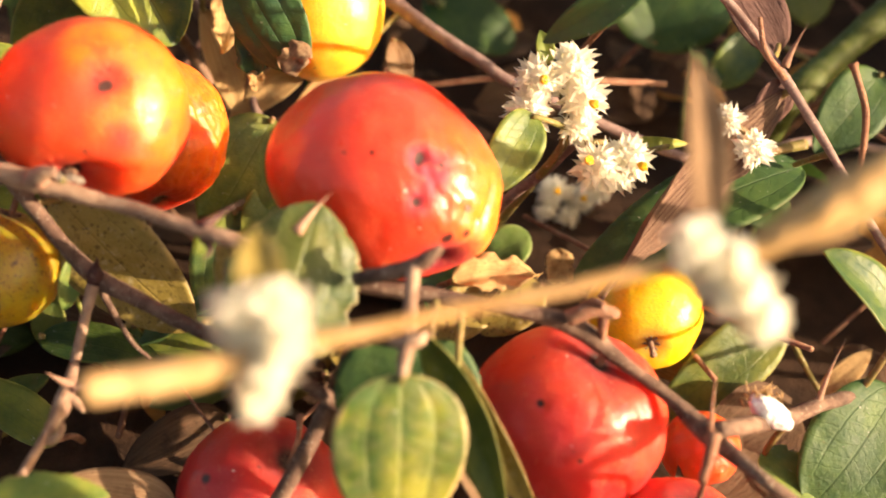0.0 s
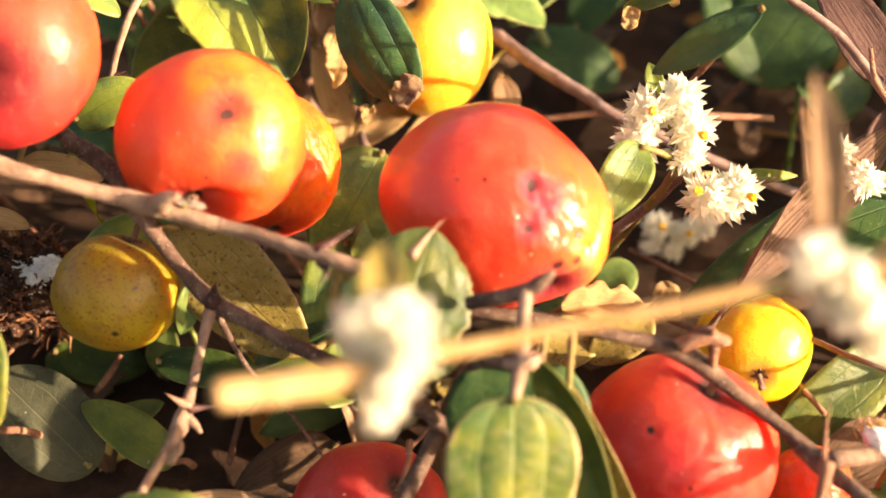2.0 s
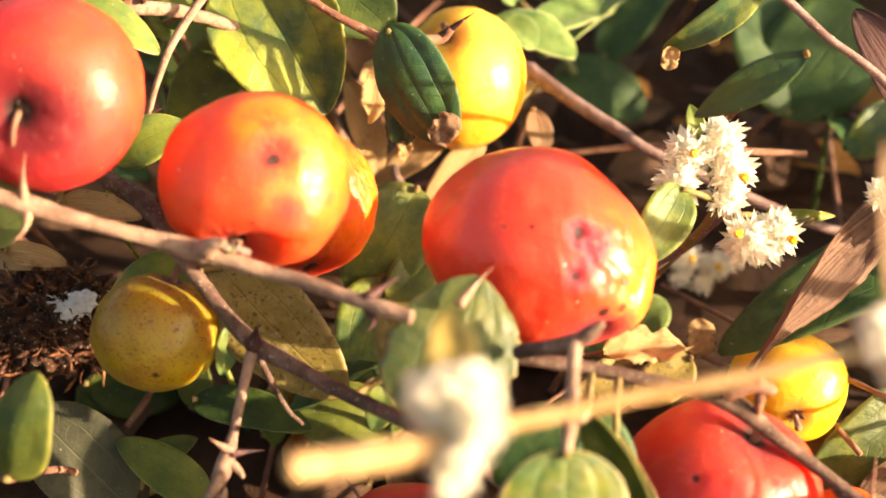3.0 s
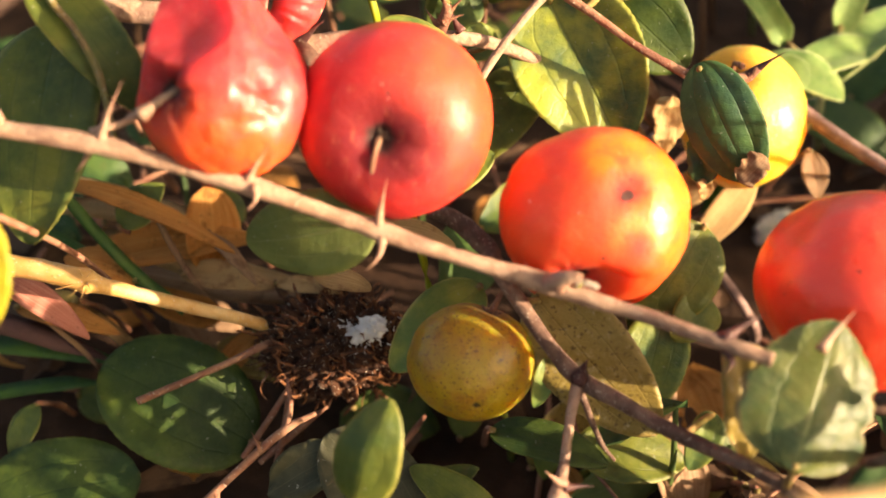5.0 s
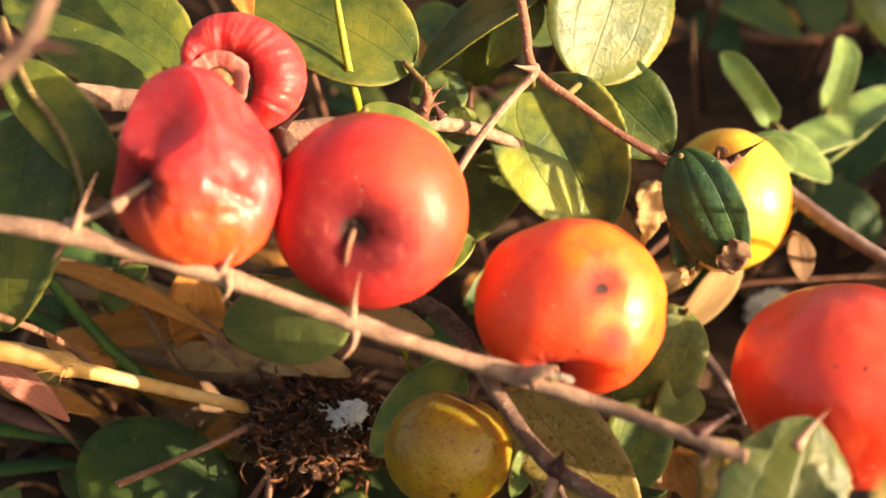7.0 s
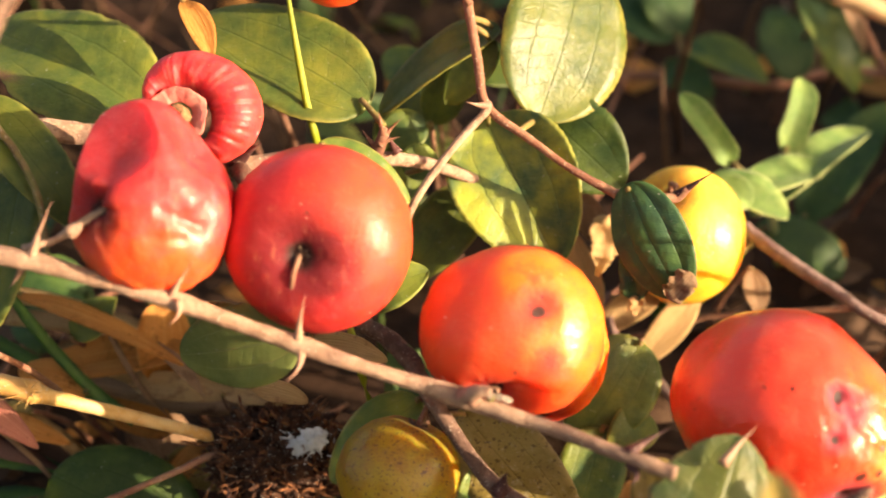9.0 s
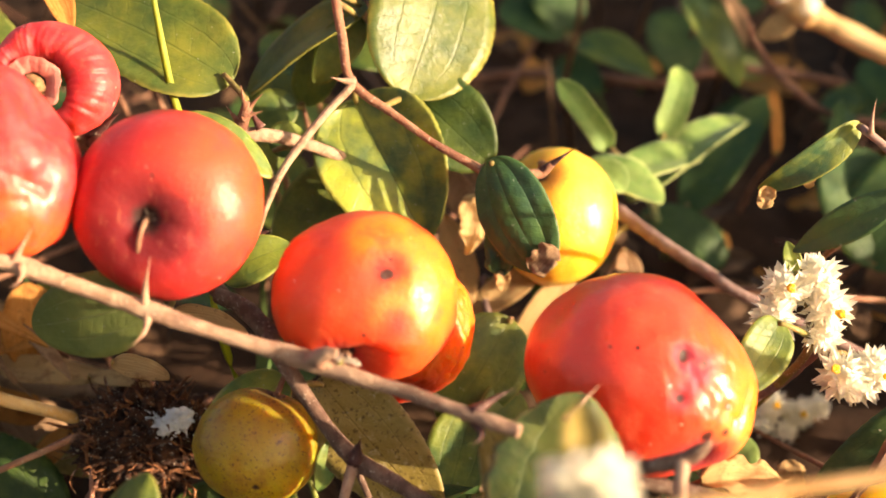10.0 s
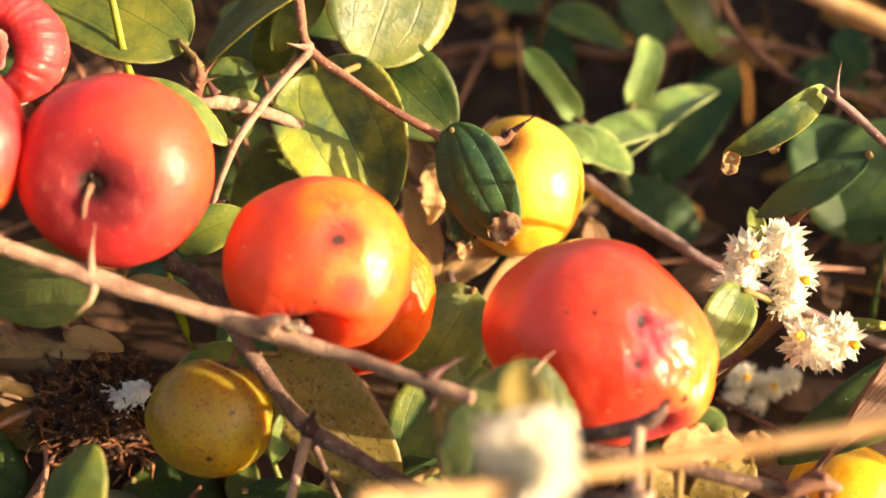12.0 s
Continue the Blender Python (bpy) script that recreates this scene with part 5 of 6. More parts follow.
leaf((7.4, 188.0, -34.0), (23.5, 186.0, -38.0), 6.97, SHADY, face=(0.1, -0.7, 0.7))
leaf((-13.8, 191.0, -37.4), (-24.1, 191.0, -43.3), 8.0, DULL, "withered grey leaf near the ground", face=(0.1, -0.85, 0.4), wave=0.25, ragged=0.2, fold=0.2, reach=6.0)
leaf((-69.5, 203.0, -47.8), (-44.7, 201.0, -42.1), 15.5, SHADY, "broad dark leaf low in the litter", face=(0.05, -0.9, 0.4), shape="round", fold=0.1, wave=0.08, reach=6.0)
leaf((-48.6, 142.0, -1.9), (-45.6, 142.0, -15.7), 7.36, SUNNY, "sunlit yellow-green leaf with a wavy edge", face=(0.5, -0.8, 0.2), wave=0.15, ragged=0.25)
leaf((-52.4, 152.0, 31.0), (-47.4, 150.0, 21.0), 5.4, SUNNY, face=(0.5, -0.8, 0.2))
leaf((-18.1, 200.0, 37.0), (-27.0, 198.0, 29.4), 7.42, OLIVE, face=(0.1, -0.8, 0.5))
leaf((-26.1, 186.0, 42.4), (-21.4, 184.0, 33.4), 4.32, RUST, "narrow red-brown dead leaf", face=(0.4, -0.85, 0.2), shape="narrow", fold=0.5, wave=0.15)
leaf((17.8, 200.0, 39.3), (10.7, 202.0, 29.4), 6.66, OLIVE, face=(0.3, -0.8, 0.4))

thorn(main, (42.6, 150.0, -19.1), (46.4, 151.0, -15.3), 0.40)
leaf((-8.4, 182.0, -6.4), (2.9, 182.0, -8.0), 4.53, TAN, "curled cream dead leaf below the branch", face=(0.2, -0.8, 0.5), fold=0.3, wave=0.15)
leaf((-16.7, 188.0, -12.2), (-8.7, 188.0, -14.2), 3.74, TAN, "curled tan dead leaf", face=(0.3, -0.8, 0.4), fold=0.3, wave=0.2)
leaf((16.8, 157.8, -12.0), (19.2, 157.8, -12.7), 0.9, PAPER, "papery scale by the stalk", face=(0.2, -0.9, 0.3), wave=0.4, ragged=0.4, shape="strap", nu=12, nv=6)
leaf((15.6, 157.5, -11.3), (16.8, 157.0, -12.1), 0.9, PAPER, "papery scale by the stalk", face=(0.2, -0.9, 0.3), wave=0.4, ragged=0.4, shape="strap", nu=12, nv=6)
leaf((46.6, 223.0, 2.1), (33.1, 223.0, -6.0), 5.6, TAN, "tan dead leaf in the shade", face=(0.2, -0.9, 0.3), fold=0.3, wave=0.2, shape="narrow")
leaf((-21.9, 176.0, -0.8), (-13.4, 178.0, -2.9), 2.49, FADED, "pale scrap of dead leaf", face=(0.1, -0.8, 0.5), wave=0.3, ragged=0.3)
leaf((35.6, 158.5, -19.5), (37.2, 160.0, -33.6), 8.4, FADED, "pale dead leaf with a dark margin", face=(0.3, -0.9, 0.2), fold=0.15, wave=0.15, ragged=0.2)
leaf((34.9, 172.0, -29.5), (32.0, 172.0, -37.0), 4.93, GREEN, face=(0.2, -0.9, 0.2), fold=0.2)
leaf((14.7, 176.0, -22.8), (12.8, 176.0, -29.4), 3.28, YELLOWING, "small yellow leaf behind the olive fruit", face=(0.3, -0.9, 0.2), fold=0.2)

# dead blades lying under the branch
for b, e, w, m in (((-56.1, 205.0, 1.7), (-29.6, 203.0, -8.5), 42, RUST), ((-56.0, 214.0, -11.2), (-27.2, 210.0, -6.8), 85, RUST), ((-39.7, 212.0, -13.0), (-25.2, 208.0, -14.5), 60, TAN), ((-34.5, 207.0, -6.7), (-26.7, 206.0, -14.4), 30, BROWN),
                   ((-24.3, 207.0, -14.5), (-14.6, 204.0, -15.6), 34, TAN), ((-64.6, 210.0, -17.9), (-48.0, 206.0, -21.1), 50, RUST), ((-50.3, 209.0, -1.1), (-38.7, 207.0, -4.1), 40, TAN)):
    leaf(b, e, w * 207 / 2413, m, "long curled dead blade", reach=3.0, face=(0.35, -0.8, 0.45), fold=0.25, wave=0.12, shape="narrow", ragged=0.15, name="dead_leaf")

PINKLEAF = dryleaf("pink_dead_leaf", (0.42, 0.14, 0.10), (0.55, 0.25, 0.18), (0.25, 0.06, 0.05))
leaf((-63.7, 196.0, -11.6), (-50.0, 199.0, -21.4), 4.74, PINKLEAF, "long pinkish dead blade", reach=3.0, face=(0.3, -0.8, 0.5), fold=0.25, shape="narrow", name="dead_leaf")

# downy seedling
seedling = branch("pale downy seedling stem in the undergrowth", [(*(79.1, 285.0, 6.4), 0.8), (*(73.2, 262.0, 13.6), 0.8), (*(66.6, 236.0, 18.4), 0.8)], PALE, name="downy_seedling", category="seedling", part_name="stem")
for b, e, w, fc, sh, fo in (((60.9, 237.0, 23.7), (51.8, 234.0, 36.1), 47, (-0.1, -0.95, 0.2), "strap", 0.35),
                    ((71.0, 241.0, 26.8), (76.4, 245.0, 40.7), 58, (0.35, -0.9, 0.1), "strap", 0.35),
                    ((63.9, 236.0, 15.8), (89.2, 250.0, 34.0), 92, (-0.15, -0.8, 0.55), "ovate", 0.4),
                    ((60.4, 234.0, 18.8), (78.2, 240.0, 24.8), 70, (0.0, -0.85, 0.5), "round", 0.2),
                    ((55.4, 233.0, 21.0), (69.8, 232.0, 15.2), 82, (0.1, -0.8, 0.55), "round", 0.2),
                    ((56.9, 231.0, 20.7), (62.3, 229.0, 16.2), 60, (0.1, -0.8, 0.5), "round", 0.2)):
    leaf(b, e, w * 238 / 2413, PALE, "small pale downy leaf", on=seedling, fold=fo, curl=0.10, thick=0.5, petiole=0.6, face=fc, shape=sh, teeth=0.0, nv=16)
leaf((79.3, 264.0, 15.9), (97.3, 266.0, 39.7), 11.5, DARK, "dark leaf with a dry edge behind the seedling", face=(-0.3, -0.9, 0.2), fold=0.2)
leaf((97.3, 262.0, 26.1), (97.0, 262.0, 39.5), 3.2, RUST, "dry rust strip along a leaf", face=(0.3, -0.9, 0.2), fold=0.3, wave=0.3, shape="strap", ragged=0.3, reach=3.0)
leaf((83.5, 276.0, 64.3), (95.9, 279.0, 43.6), 11.8, GREEN, "green leaf with an eaten hole and a grey midrib", face=(0.2, -0.9, 0.3), ragged=0.25, nv=20)
leaf((89.1, 272.0, 63.7), (95.8, 274.0, 50.1), 3.4, BROWN, "grey-brown dry fold", face=(0.2, -0.9, 0.2), fold=0.3, wave=0.2, shape="narrow", reach=3.0)
leaf((61.7, 291.0, 55.7), (78.7, 288.0, 47.9), 10.5, GREEN, "green leaf folded along its lit lower edge", face=(-0.2, -0.75, 0.6), fold=0.35)
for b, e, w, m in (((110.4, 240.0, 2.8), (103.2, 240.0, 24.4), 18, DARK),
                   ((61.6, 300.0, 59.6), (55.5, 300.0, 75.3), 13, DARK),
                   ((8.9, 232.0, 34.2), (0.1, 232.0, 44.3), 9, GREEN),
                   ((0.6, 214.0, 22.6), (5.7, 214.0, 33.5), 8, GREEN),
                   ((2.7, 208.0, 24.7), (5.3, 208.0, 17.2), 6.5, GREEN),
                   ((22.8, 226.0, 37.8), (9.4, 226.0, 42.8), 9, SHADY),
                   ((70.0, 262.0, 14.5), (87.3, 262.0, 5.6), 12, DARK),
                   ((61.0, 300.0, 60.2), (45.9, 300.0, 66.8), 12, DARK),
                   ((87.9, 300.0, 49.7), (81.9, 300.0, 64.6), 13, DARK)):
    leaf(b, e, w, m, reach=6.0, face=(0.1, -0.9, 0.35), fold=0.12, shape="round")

# leaves low in the shade, under the branches
rng = random.Random(31)
for k in range(38):
    x, y = rng.uniform(-62, 60), rng.uniform(204, 226)
    z = rng.uniform(-62, -30) if x > -15 else rng.uniform(-50, -5)
    if P((x, y, z)).z < 0.004:
        continue
    a = rng.uniform(0, 6.28)
    L = rng.uniform(8, 15)
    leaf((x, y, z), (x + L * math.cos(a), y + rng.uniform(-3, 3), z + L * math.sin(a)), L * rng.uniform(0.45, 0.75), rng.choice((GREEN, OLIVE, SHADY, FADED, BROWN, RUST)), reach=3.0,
         face=(rng.uniform(-0.2, 0.6), -0.8, rng.uniform(0.0, 0.7)), shape=rng.choice(("round", "ovate", "narrow")), nu=14, nv=8)
# larger old leaves lying close together under the fruit
rng = random.Random(77)
for k in range(30):
    x, y, z = rng.uniform(-48, 48), rng.uniform(198, 216), rng.uniform(-64, -34)
    if P((x, y, z)).z < 0.004 or (x < -8 and z > -52):
        continue
    a, L = rng.uniform(0, 6.28), rng.uniform(11, 20)
    leaf((x, y, z), (x + L * math.cos(a), y + rng.uniform(-3, 3), z + L * math.sin(a)), L * rng.uniform(0.4, 0.65), rng.choice((OLIVE, SHADY, FADED, BROWN, LITTER, UNDER)), reach=3.0,
         face=(rng.uniform(0.0, 0.7), -0.8, rng.uniform(0.0, 0.7)), shape=rng.choice(("round", "ovate", "narrow")), wave=0.12, nu=14, nv=8)
# broad dark leaves low in the shade behind
rng = random.Random(23)
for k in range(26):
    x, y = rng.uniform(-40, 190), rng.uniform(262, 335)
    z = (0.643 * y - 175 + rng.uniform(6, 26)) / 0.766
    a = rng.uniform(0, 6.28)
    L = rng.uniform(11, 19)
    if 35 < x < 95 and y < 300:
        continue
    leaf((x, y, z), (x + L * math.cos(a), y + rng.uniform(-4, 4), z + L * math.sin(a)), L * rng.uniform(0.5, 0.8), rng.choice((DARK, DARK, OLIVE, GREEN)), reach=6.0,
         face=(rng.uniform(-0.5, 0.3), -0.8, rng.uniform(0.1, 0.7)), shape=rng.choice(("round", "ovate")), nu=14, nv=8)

# ---- white flowers ----
fl = branch("white-flowered weed with papery heads and small leaves", [(*(72.5, 262.0, -45.5), 0.6), (*(73.6, 225.0, -29.2), 0.6), (*(76.4, 195.0, -18.5), 0.6), (*(79.3, 183.0, -12.0), 0.6), (*(79.3, 182.0, -6.6), 0.6), (*(77.4, 181.0, 1.0), 0.5)], OLIVESTALK, name="flowering_weed", category="flower", part_name="stem")
flower_head(fl, (75.7, 181.0, -3.3), 3.60, seed=1, eye=(0.05, -0.95, -0.1))
flower_head(fl, (74.2, 181.0, -7.5), 3.75, seed=2)
flower_head(fl, (80.2, 181.0, -2.1), 4.13, seed=3)
flower_head(fl, (81.4, 181.0, -6.1), 3.90, seed=4, eye=(0.3, -0.85, -0.3))
flower_head(fl, (80.9, 182.0, -9.9), 3.39, seed=5)
flower_head(fl, (83.1, 180.0, -15.6), 4.12, seed=6, eye=(-0.5, -0.8, 0.3))
flower_head(fl, (87.6, 181.0, -14.7), 3.85, seed=7, eye=(0.3, -0.85, -0.3))
flower_head(fl, (85.9, 182.0, -16.5), 3.51, seed=8)
leaf((77.0, 180.0, -1.6), (76.2, 180.0, 2.9), 2.54, GREEN, on=fl, fold=0.4, shape="narrow")
leaf((87.3, 188.0, -12.8), (99.2, 190.0, -13.5), 2.05, YELLOWING, on=fl, fold=0.3, shape="narrow")
side_twig(fl, "stalk", [(*(79.2, 182.0, -8.9), 0.45), (*(82.8, 183.0, -12.9), 0.45), (*(87.4, 183.0, -14.3), 0.45), (*(98.2, 192.0, -13.4), 0.4)], OLIVESTALK)
fs = branch("small cream flower tuft on a green stalk", [(*(118.4, 230.0, -31.4), 0.5), (*(112.5, 200.0, -20.8), 0.5), (*(105.1, 182.0, -13.4), 0.5), (*(101.4, 178.0, -10.9), 0.4)], OLIVESTALK, name="flowering_weed", category="flower", part_name="stem")
flower_head(fs, (100.3, 177.0, -10.2), 2.49, seed=9)
flower_head(fs, (104.7, 180.0, -14.3), 3.13, seed=10)
side_twig(fs, "stalk", [(*(105.0, 182.0, -15.3), 0.6), (*(109.4, 183.0, -14.8), 0.7), (*(113.5, 184.0, -14.3), 0.8)], OLIVESTALK)
fb = branch("white-flowered weed low in the shade", [(*(93.0, 246.0, -34.0), 0.6), (*(91.5, 242.0, -30.0), 0.6), (*(89.5, 239.0, -24.8), 0.5)], OLIVESTALK, name="flowering_weed", category="flower", part_name="stem")
for k, (c, r) in enumerate((((88.1, 237.5, -22.0), 3.4), ((92.7, 237.5, -23.6), 3.6), ((86.6, 237.0, -25.9), 2.8), ((96.4, 238.0, -22.2), 2.8), ((90.3, 236.0, -26.8), 2.6))):
    flower_head(fb, c, r, seed=20 + k, eye=(0.1, -0.95, 0.1) if k < 2 else None)
fc = branch("lone white-flowered weed behind the fruit", [(*(66.0, 262.0, -20.0), 0.6), (*(64.5, 257.0, -15.0), 0.6), (*(63.5, 255.0, -9.8), 0.5)], OLIVESTALK, name="flowering_weed", category="flower", part_name="stem")
for k, (c, r) in enumerate((((62.5, 254.0, -9.3), 4.2), ((64.8, 255.0, -7.3), 3.2))):
    flower_head(fc, c, r, seed=30 + k)

# ---- flower stalk hanging before the bush ----
near_stalk = branch("dry tan flower stalk with white heads hanging before the fruit", [
    (*(26.0, 98.9, -25.5), 0.75), (*(26.6, 99.1, -25.5), 1.15), (*(28.9, 100.0, -25.6), 1.2), (*(32.9, 101.0, -25.4), 1.25), (*(37.4, 102.0, -24.9), 1.1), (*(41.2, 103.0, -24.2), 0.7), (*(46.8, 104.0, -23.6), 0.62), (*(54.4, 105.0, -22.6), 0.6), (*(62.5, 105.0, -21.6), 0.62), (*(70.7, 105.0, -20.2), 0.7),
    (*(75.9, 104.0, -19.7), 0.9), (*(80.1, 103.0, -17.9), 1.5), (*(84.3, 102.0, -15.4), 1.75), (*(89.9, 102.0, -13.4), 1.7), (97, 103, -13, 1.6), (104, 106, -17, 1.6), (112, 104, -45, 1.6), (112, 98, -160, 1.6)], CREAM, name="dry_flower_stalk", category="flower", knots=0.15, part_name="stem")
for k, (c, r) in enumerate((((37.3, 103.0, -21.6), 66), ((40.2, 103.0, -21.3), 68), ((40.4, 101.0, -23.5), 62), ((37.8, 103.0, -24.2), 58), ((38.3, 102.0, -27.5), 58), ((39.5, 101.0, -25.5), 52))):
    flower_head(near_stalk, c, r * 103 / 2413, n=60, seed=40 + k, core=0.5, broad=2.0)
for k, (c, r) in enumerate((((72.9, 104.0, -19.0), 66), ((75.4, 104.0, -19.9), 62), ((76.2, 103.0, -22.5), 68), ((77.6, 103.0, -24.8), 58), ((74.4, 105.0, -21.9), 56))):
    flower_head(near_stalk, c, r * 103 / 2413, n=60, seed=50 + k, core=0.5, broad=2.0)
leaf((38.6, 104.0, -21.9), (39.1, 108.0, -15.1), 3.70, FADED, "dry tan bract", on=near_stalk, fold=0.3, shape="narrow")
leaf((73.9, 104.0, -18.2), (74.4, 106.0, -3.5), 3.26, BROWN, "upright dry leaf on the stalk", on=near_stalk, fold=0.4, shape="narrow", wave=0.08)
leaf((76.9, 103.0, -18.8), (89.4, 101.0, -15.1), 3.59, TAN, "dry leaf along the stalk", on=near_stalk, fold=0.3, shape="narrow")

# ---- straw, grass and the root clump near the ground ----
straw = branch("yellow straw stalk with a hairy joint", [(*(-71.6, 184.0, -8.2), 1.5), (*(-57.1, 186.0, -10.6), 1.5), (*(-48.9, 187.0, -12.5), 1.6), (*(-47.6, 188.0, -13.0), 1.75), (*(-45.5, 189.0, -13.7), 1.15), (*(-37.5, 196.0, -16.6), 1.0), (*(-27.9, 202.0, -19.8), 0.95), (*(-19.5, 210.0, -23.4), 0.9)], STRAW, name="straw_stalk", category="straw", knots=0.3, part_name="stem")
for a in range(9):
    thorn(straw, (-47.6, 186.5, -12.7), (-48.5 + 3.2 * math.cos(a * 0.7), 186 - 1.0 * (a % 3), -13 + 2.6 * math.sin(a * 0.7)), 0.12, STRAW)


def grass(label, pts, width, material, face=(0, -0.8, 0.6), name="grass_blade"):
    """A long blade along a curve, creased along its middle."""
    line = spline(pts, 26)
    bm = bmesh.new()
    uv = bm.loops.layers.uv.new("UVMap")
    rows = []
    for i, p in enumerate(line):
        d = Vector(line[min(i + 1, 26)]) - Vector(line[max(i - 1, 0)])
        n = Vector(face)
        n = (n - d * n.dot(d) / d.length_squared).normalized()
        sd = d.cross(n).normalized()
        w = width / 2 * min(1, (27 - i) / 9)
        c = Vector(p)
        rows.append([bm.verts.new(P(q)) for q in (c - sd * w + n * w * 0.25, c, c + sd * w + n * w * 0.25, c - n * 0.2)])
    for i, (a, b) in enumerate(zip(rows, rows[1:])):
        for j, k in ((0, 1), (1, 2), (2, 3), (3, 0)):
            f = bm.faces.new((a[j], a[k], b[k], b[j]))
            for lp in f.loops:
                q = rows[i].index(lp.vert) if lp.vert in rows[i] else rows[i + 1].index(lp.vert)
                lp[uv].uv = ((i + (lp.vert not in rows[i])) / 26, (0.05, 0.5, 0.95, 0.5)[q])
    ob = part(name, bm, material, None)
    return tagged(ob, label, "grass", "grass blades by the ground")


grass("bright yellow-green grass blade standing upright", [(-7.0, 206.0, 11.0), (-7.5, 191.0, 21.5), (-9.3, 188.0, 30.1), (-12.6, 182.0, 53.7)], 1.10, BRIGHT)
grass("dark green grass blade over the straw", [(-38.2, 208.0, -18.8), (-45.2, 205.0, -12.5), (-53.0, 203.0, -3.2), (-58.8, 203.0, 5.2)], 1.9, GRASS)
grass("dark green grass blade over the straw", [(-40.3, 206.0, -17.7), (-49.7, 206.0, -11.7), (-61.5, 206.0, -4.9), (-74.1, 208.0, 0.3)], 2.2, GRASS)
grass("pinkish dry grass blade", [(-77.0, 206.0, -15.8), (-67.1, 207.0, -19.8), (-58.0, 208.0, -23.0), (-50.3, 210.0, -26.3)], 3.79, MAUVE)
grass("green grass blade low by the soil", [(-78.4, 214.0, -34.2), (-69.2, 213.0, -31.8), (-58.6, 213.0, -30.4), (-51.8, 214.0, -30.3)], 2.65, GRASS)
grass("green grass blade low by the soil", [(-77.5, 212.0, -23.3), (-67.0, 212.0, -24.2), (-55.9, 213.0, -25.7), (-49.1, 214.0, -27.2)], 3.18, GRASS)
grass("broad tan dry sheath", [(-63.3, 212.0, 2.0), (-51.0, 212.0, -0.5), (-39.9, 213.0, -4.2), (-32.0, 216.0, -7.7)], 3.35, TAN)
grass("brown dry grass sheath", [(-60.7, 215.0, -2.4), (-50.0, 215.0, -3.8), (-40.4, 216.0, -6.9), (-31.9, 218.0, -11.5)], 3.58, TAN)
grass("broad tan dry sheath", [(-52.5, 214.0, -8.6), (-43.6, 214.0, -10.0), (-33.9, 214.0, -13.1), (-17.2, 215.0, -15.9)], 5.50, TAN)
grass("brown dry grass sheath", [(-57.4, 219.0, -11.5), (-43.8, 219.0, -13.8), (-32.0, 219.0, -16.6), (-13.2, 221.0, -19.1)], 4.54, BROWN)
grass("narrow tan dry grass sheath", [(-65.2, 212.0, -14.6), (-55.0, 213.0, -19.1), (-49.1, 214.0, -23.7), (-40.9, 217.0, -33.0)], 2.30, TAN)
grass("thin brown dry blade", [(-64.7, 205.0, -12.4), (-59.4, 207.0, -19.4), (-53.7, 208.0, -24.7), (-48.7, 212.0, -32.2)], 0.86, BROWN)
grass("thin brown dry blade", [(-41.7, 205.0, -4.1), (-39.6, 207.0, -9.3), (-36.4, 208.0, -14.5), (-33.6, 212.0, -18.3)], 1.03, BROWN)
grass("green stem below the red fruit", [(-0.7, 205.0, -17.9), (-1.5, 196.0, -12.2), (-2.6, 192.0, -6.5), (-3.8, 192.0, -0.9)], 1.29, BRIGHT)
grass("green stem in the shade", [(43.8, 240.0, -18.2), (46.2, 235.0, -6.5), (48.0, 230.0, 2.0), (50.3, 228.0, 8.4)], 2.52, GRASS)


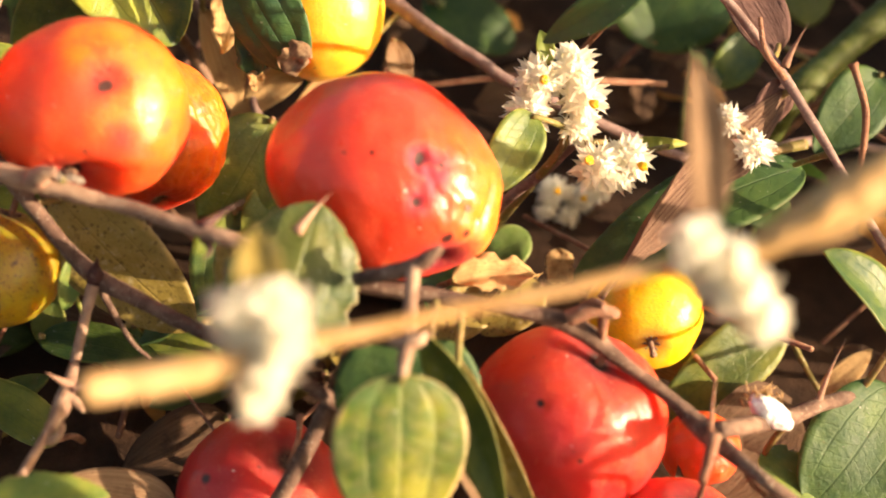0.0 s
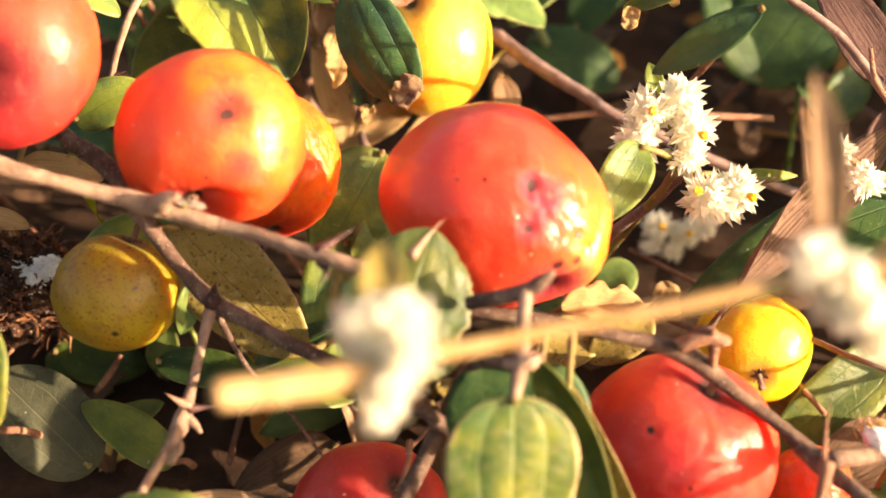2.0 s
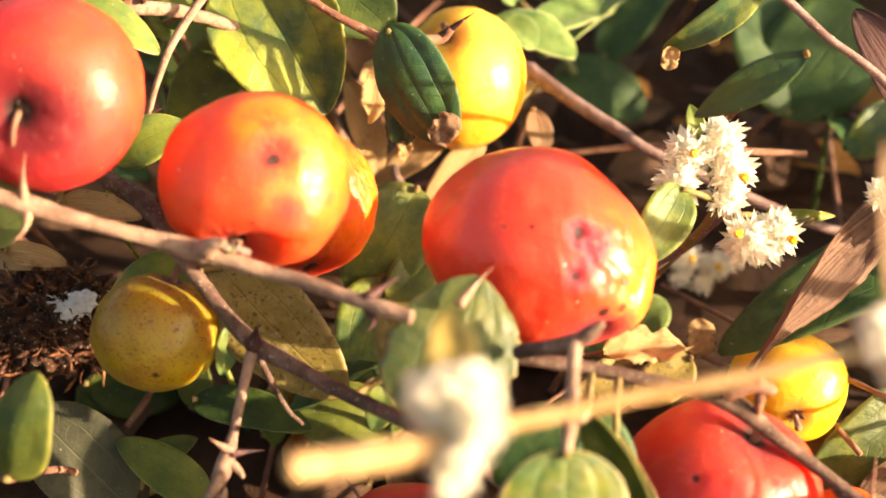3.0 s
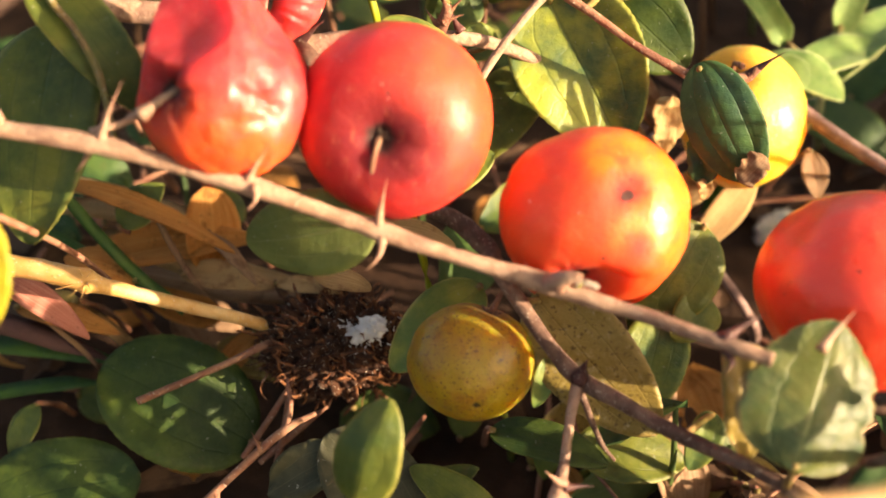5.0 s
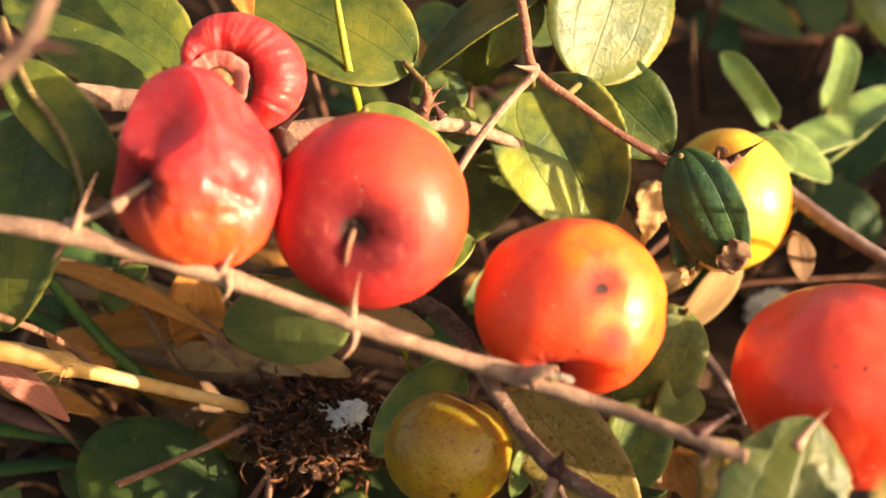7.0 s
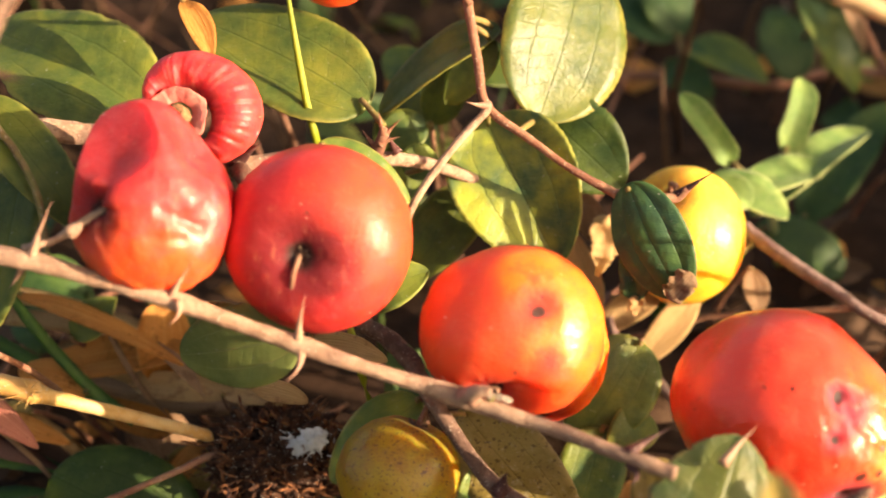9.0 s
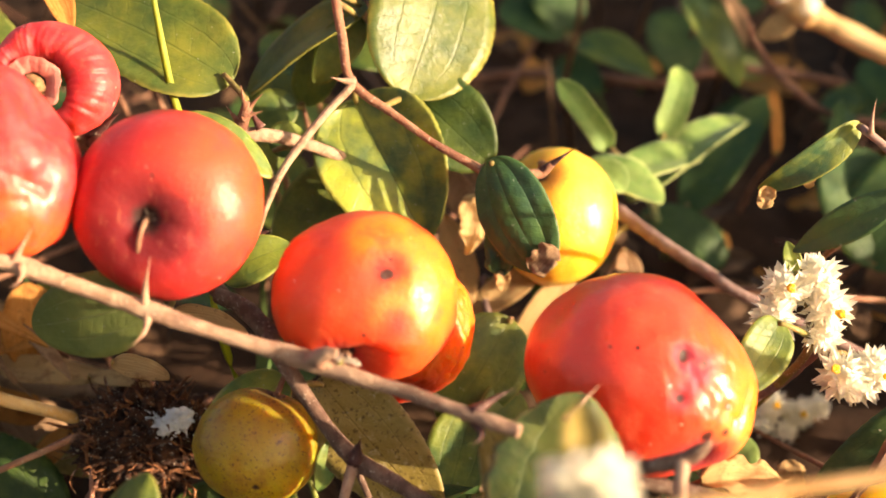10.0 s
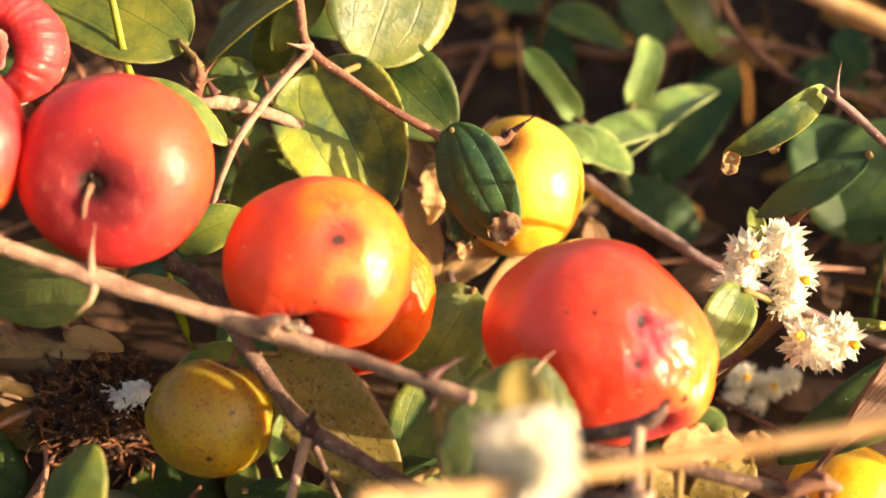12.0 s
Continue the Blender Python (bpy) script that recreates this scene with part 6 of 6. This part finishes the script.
def clump():
    """A ball of fine brown rootlets with a tuft of white fluff."""
    rng = random.Random(4)
    c = Vector((-15.7, 206.0, -24.0))
    ob = thing("root_clump", P(c), "matted brown root clump with a white fluff tuft", "roots")
    bm = bmesh.new()
    for i in range(560):
        d = Vector((rng.gauss(0, 1), rng.gauss(0, 0.7), rng.gauss(0, 1))).normalized()
        p = c + Vector((d.x * 10.5, d.y * 7, d.z * 7.5)) * rng.uniform(0.6, 1.12)
        t = Vector((rng.gauss(0, 1), rng.gauss(0, 1), rng.gauss(0, 1))).normalized()
        pts = [p]
        for _ in range(4):
            t = (t + Vector((rng.gauss(0, 0.6), rng.gauss(0, 0.6), rng.gauss(0, 0.6)))).normalized()
            pts.append(pts[-1] + t * rng.uniform(0.6, 1.5))
        r = rng.uniform(0.12, 0.34) / 1000
        tube(bm, [P(q) for q in pts], [r, r, r * 0.9, r * 0.7, r * 0.3], 5, 0.3, i)
    part("fibre_mat", bm, ROOT, ob)
    bm = bmesh.new()
    bmesh.ops.create_icosphere(bm, subdivisions=6, radius=1)
    for v in bm.verts:
        k = 1 + 0.22 * noise.noise(v.co * 3) + 0.30 * noise.noise(v.co * 6.5) + 0.22 * noise.noise(v.co * 13) + 0.10 * noise.noise(v.co * 27)
        v.co = P(c + Vector((v.co.x * 9.6, v.co.y * 6.4, v.co.z * 7.0)) * k)
    part("crust", bm, CRUMB, ob, "dark crumbly soil crust")
    bm = bmesh.new()
    w = Vector((-10.6, 199.5, -21.3))
    for off, size in ((Vector((1.1, 0, 0.5)), 1.75), (Vector((-1.2, 0.2, -0.7)), 1.35), (Vector((2.4, 0.3, 1.2)), 0.8)):
        for v in bmesh.ops.create_icosphere(bm, subdivisions=5, radius=1)["verts"]:
            u = v.co.copy()
            k = 1 + 0.35 * noise.noise(u * 2.2 + off) + 0.30 * noise.noise(u * 5 + off) + 0.22 * noise.noise(u * 11 + off)
            v.co = P(w + off + Vector((u.x * 1.1, u.y * 0.7, u.z * 0.85)) * size * k)
    for i in range(120):
        p = w + Vector((rng.gauss(0.3, 1.5), rng.gauss(-0.4, 0.5), rng.gauss(0, 1.0)))
        d = Vector((rng.gauss(0, 1), rng.gauss(-0.4, 0.6), rng.gauss(0, 1))).normalized() * rng.uniform(0.5, 1.3)
        tube(bm, [P(p), P(p + d * 0.6), P(p + d)], [0.00009, 0.00007, 0.00003], 4)
    part("fluff", bm, FLUFF, ob, "white fluffy tuft")


clump()
coc = thing("insect_cocoon", P((98.7, 160.0, -45.8)), "white woolly insect cocoon stuck to the twig", "cocoon")
bm = bmesh.new()
bmesh.ops.create_icosphere(bm, subdivisions=4, radius=1)
for v in bm.verts:
    u = v.co.copy()
    k = 1 + 0.12 * noise.noise(u * 2.5) + 0.06 * noise.noise(u * 9)
    u = Matrix.Rotation(radians(-38), 3, "Y").inverted() @ Vector((u.x * 3.2, u.y * 1.6, u.z * 1.6)) * k
    v.co = P(Vector((98.6, 160.0, -46.0)) + u)
part("case", bm, FLUFF, coc)
bm = bmesh.new()
rng = random.Random(8)
for k in range(60):
    q = Vector((97.3, 160.0, -44.1)) + Vector((rng.gauss(0.3, 0.8), rng.gauss(0.6, 0.4), rng.gauss(-0.3, 0.35)))
    d = Vector((rng.gauss(0, 1), rng.gauss(-0.3, 0.6), rng.gauss(0.7, 0.6))).normalized() * rng.uniform(0.8, 2.2)
    tube(bm, [P(q), P(q + d * 0.6), P(q + d)], [0.00012, 0.00009, 0.00003], 5)
part("wool", bm, CREAM, coc, "ragged cream wool tuft")
spike = branch("thin brown dead twig over the round leaf", [(*(-43.4, 198.0, -31.0), 0.6), (*(-36.6, 199.0, -28.3), 0.5), (*(-30.1, 200.0, -25.6), 0.5), (*(-25.4, 202.0, -23.5), 0.6), (*(-21.6, 206.0, -22.9), 0.6)], REDBARK, name="dead_twig", category="twig")
for a, b in (((-29.3, 205.0, -40.7), (-21.4, 203.0, -28.9)), ((-26.8, 205.0, -41.5), (-16.5, 205.0, -33.1)), ((-24.1, 204.0, -41.3), (-22.5, 206.0, -28.9)), ((-6.3, 212.0, -41.4), (-2.0, 212.0, -35.8)), ((-19.1, 205.0, -43.3), (-12.3, 205.0, -37.3))):
    m = tuple((p + q) / 2 + 0.6 for p, q in zip(a, b))
    branch("thin red-brown dead twig in the litter", [(*a, 0.45), (*m, 0.5), (*b, 0.25)], REDBARK, name="dead_twig", category="twig", group="dead twigs in the litter")


# ---- litter and undergrowth ----
def litter():
    rng = random.Random(11)
    for name, label, material, n, kind in (("leaf_litter", "brown and tan dead leaves strewn on soil", RUST, 110, 0), ("leaf_litter", "brown dead leaves strewn on soil, darkened for bush shade", LITTER, 300, 0),
                                           ("dry_stalks", "thin dry stalks lying on soil", REDBARK, 190, 1), ("dry_stalks", "thin upright dry stalks in the shade", LITTER, 150, 3), ("undergrowth", "dark green weeds in the shade, with unseen sun-blocking weeds", DARK, 1300, 2), ("undergrowth", "green weeds in the shade, with unseen sun-blocking weeds", GREEN, 240, 2)):
        bm = bmesh.new()
        uv = bm.loops.layers.uv.new("UVMap")
        for i in range(n):
            x, y = rng.uniform(-0.20, 0.26), rng.uniform(0.10, 0.50)
            # three weeds in five are added out of view, only to block the sun
            sun_block = kind == 2 and i % 5 < 3
            if sun_block:
                x, y = rng.uniform(0.30, 0.50), rng.uniform(0.02, 0.46)
            if kind in (1, 2) and -0.085 < x < 0.0 and y < 0.165:
                y += 0.07
            a = rng.uniform(0, 6.28)
            d = Vector((math.cos(a), math.sin(a), rng.uniform(-0.15, 0.35))).normalized()
            if kind == 1:
                L = rng.uniform(0.02, 0.07)
                p = Vector((x, y, rng.uniform(0.002, 0.02)))
                sag = Vector((rng.gauss(0, 1), rng.gauss(0, 1), rng.gauss(0, 0.5))) * L * 0.06
                tube(bm, [p, p + d * L * 0.35 + sag, p + d * L * 0.7 + sag, p + d * L], [rng.uniform(0.0003, 0.0006)] * 4, 6, 0.3, i)
                continue
            if kind == 3:
                g, L = Vector((x, rng.uniform(0.24, 0.50), -0.002)), rng.uniform(0.02, 0.07)
                e = Vector((rng.gauss(0, 0.35), rng.gauss(0, 0.35), 1)).normalized() * L
                r = rng.uniform(0.0003, 0.0008)
                tube(bm, [g, g + e * 0.4 + Vector((rng.gauss(0, 0.002), 0, 0)), g + e * 0.75, g + e], [r, r, r * 0.8, r * 0.5], 6, 0.3, i)
                continue
            h = rng.uniform(0.002, 0.010) if kind == 0 else rng.uniform(0.004, 0.034)
            if kind == 2 and not sun_block and -0.09 < x < 0.16 and rng.random() < 0.8:
                continue
            L = rng.uniform(0.008, 0.020) * (2.3 if sun_block else 1.0)
            # the unseen weeds stand tall enough to shade the ground
            h = rng.uniform(0.015, 0.055 if y < 0.10 else 0.145 if y < 0.14 else 0.175) if sun_block else h
            w = L * rng.uniform(0.35, 0.75)
            p = Vector((x, y, h))
            up = Vector((rng.gauss(0, 0.45), rng.gauss(-0.25, 0.45), 1)).normalized()
            sd = d.cross(up).normalized()
            up = sd.cross(d)
            rows = []
            for k in range(7):
                s = k / 6
                hw = w / 2 * max(0.04, math.sin(math.pi * (0.03 + 0.94 * s)) ** 0.7)
                bow = -0.5 * L * (s - 0.5) ** 2 * rng.uniform(0.2, 1.4)
                rows.append([bm.verts.new(p + d * L * s + sd * hw * q + up * (bow + abs(q) * hw * 0.35 + rng.gauss(0, 0.0004))) for q in (-1, -0.5, 0, 0.5, 1)])
            for k in range(6):
                for q in range(4):
                    f = bm.faces.new((rows[k][q], rows[k][q + 1], rows[k + 1][q + 1], rows[k + 1][q]))
                    for lp, (uu, vv) in zip(f.loops, ((k, q), (k, q + 1), (k + 1, q + 1), (k + 1, q))):
                        lp[uv].uv = (uu / 6, vv / 4)
            if kind == 2:
                g = Vector((x + rng.gauss(0, 0.004), y + rng.gauss(0, 0.004), -0.003))
                tube(bm, [g, (g + p) / 2 + Vector((0, 0, 0.002)), p + d * L * 0.1], [0.0006, 0.0005, 0.0004], 5)
        tagged(part(name, bm, material, None), label, "undergrowth" if kind == 2 else "litter", kind="stuff")


litter()
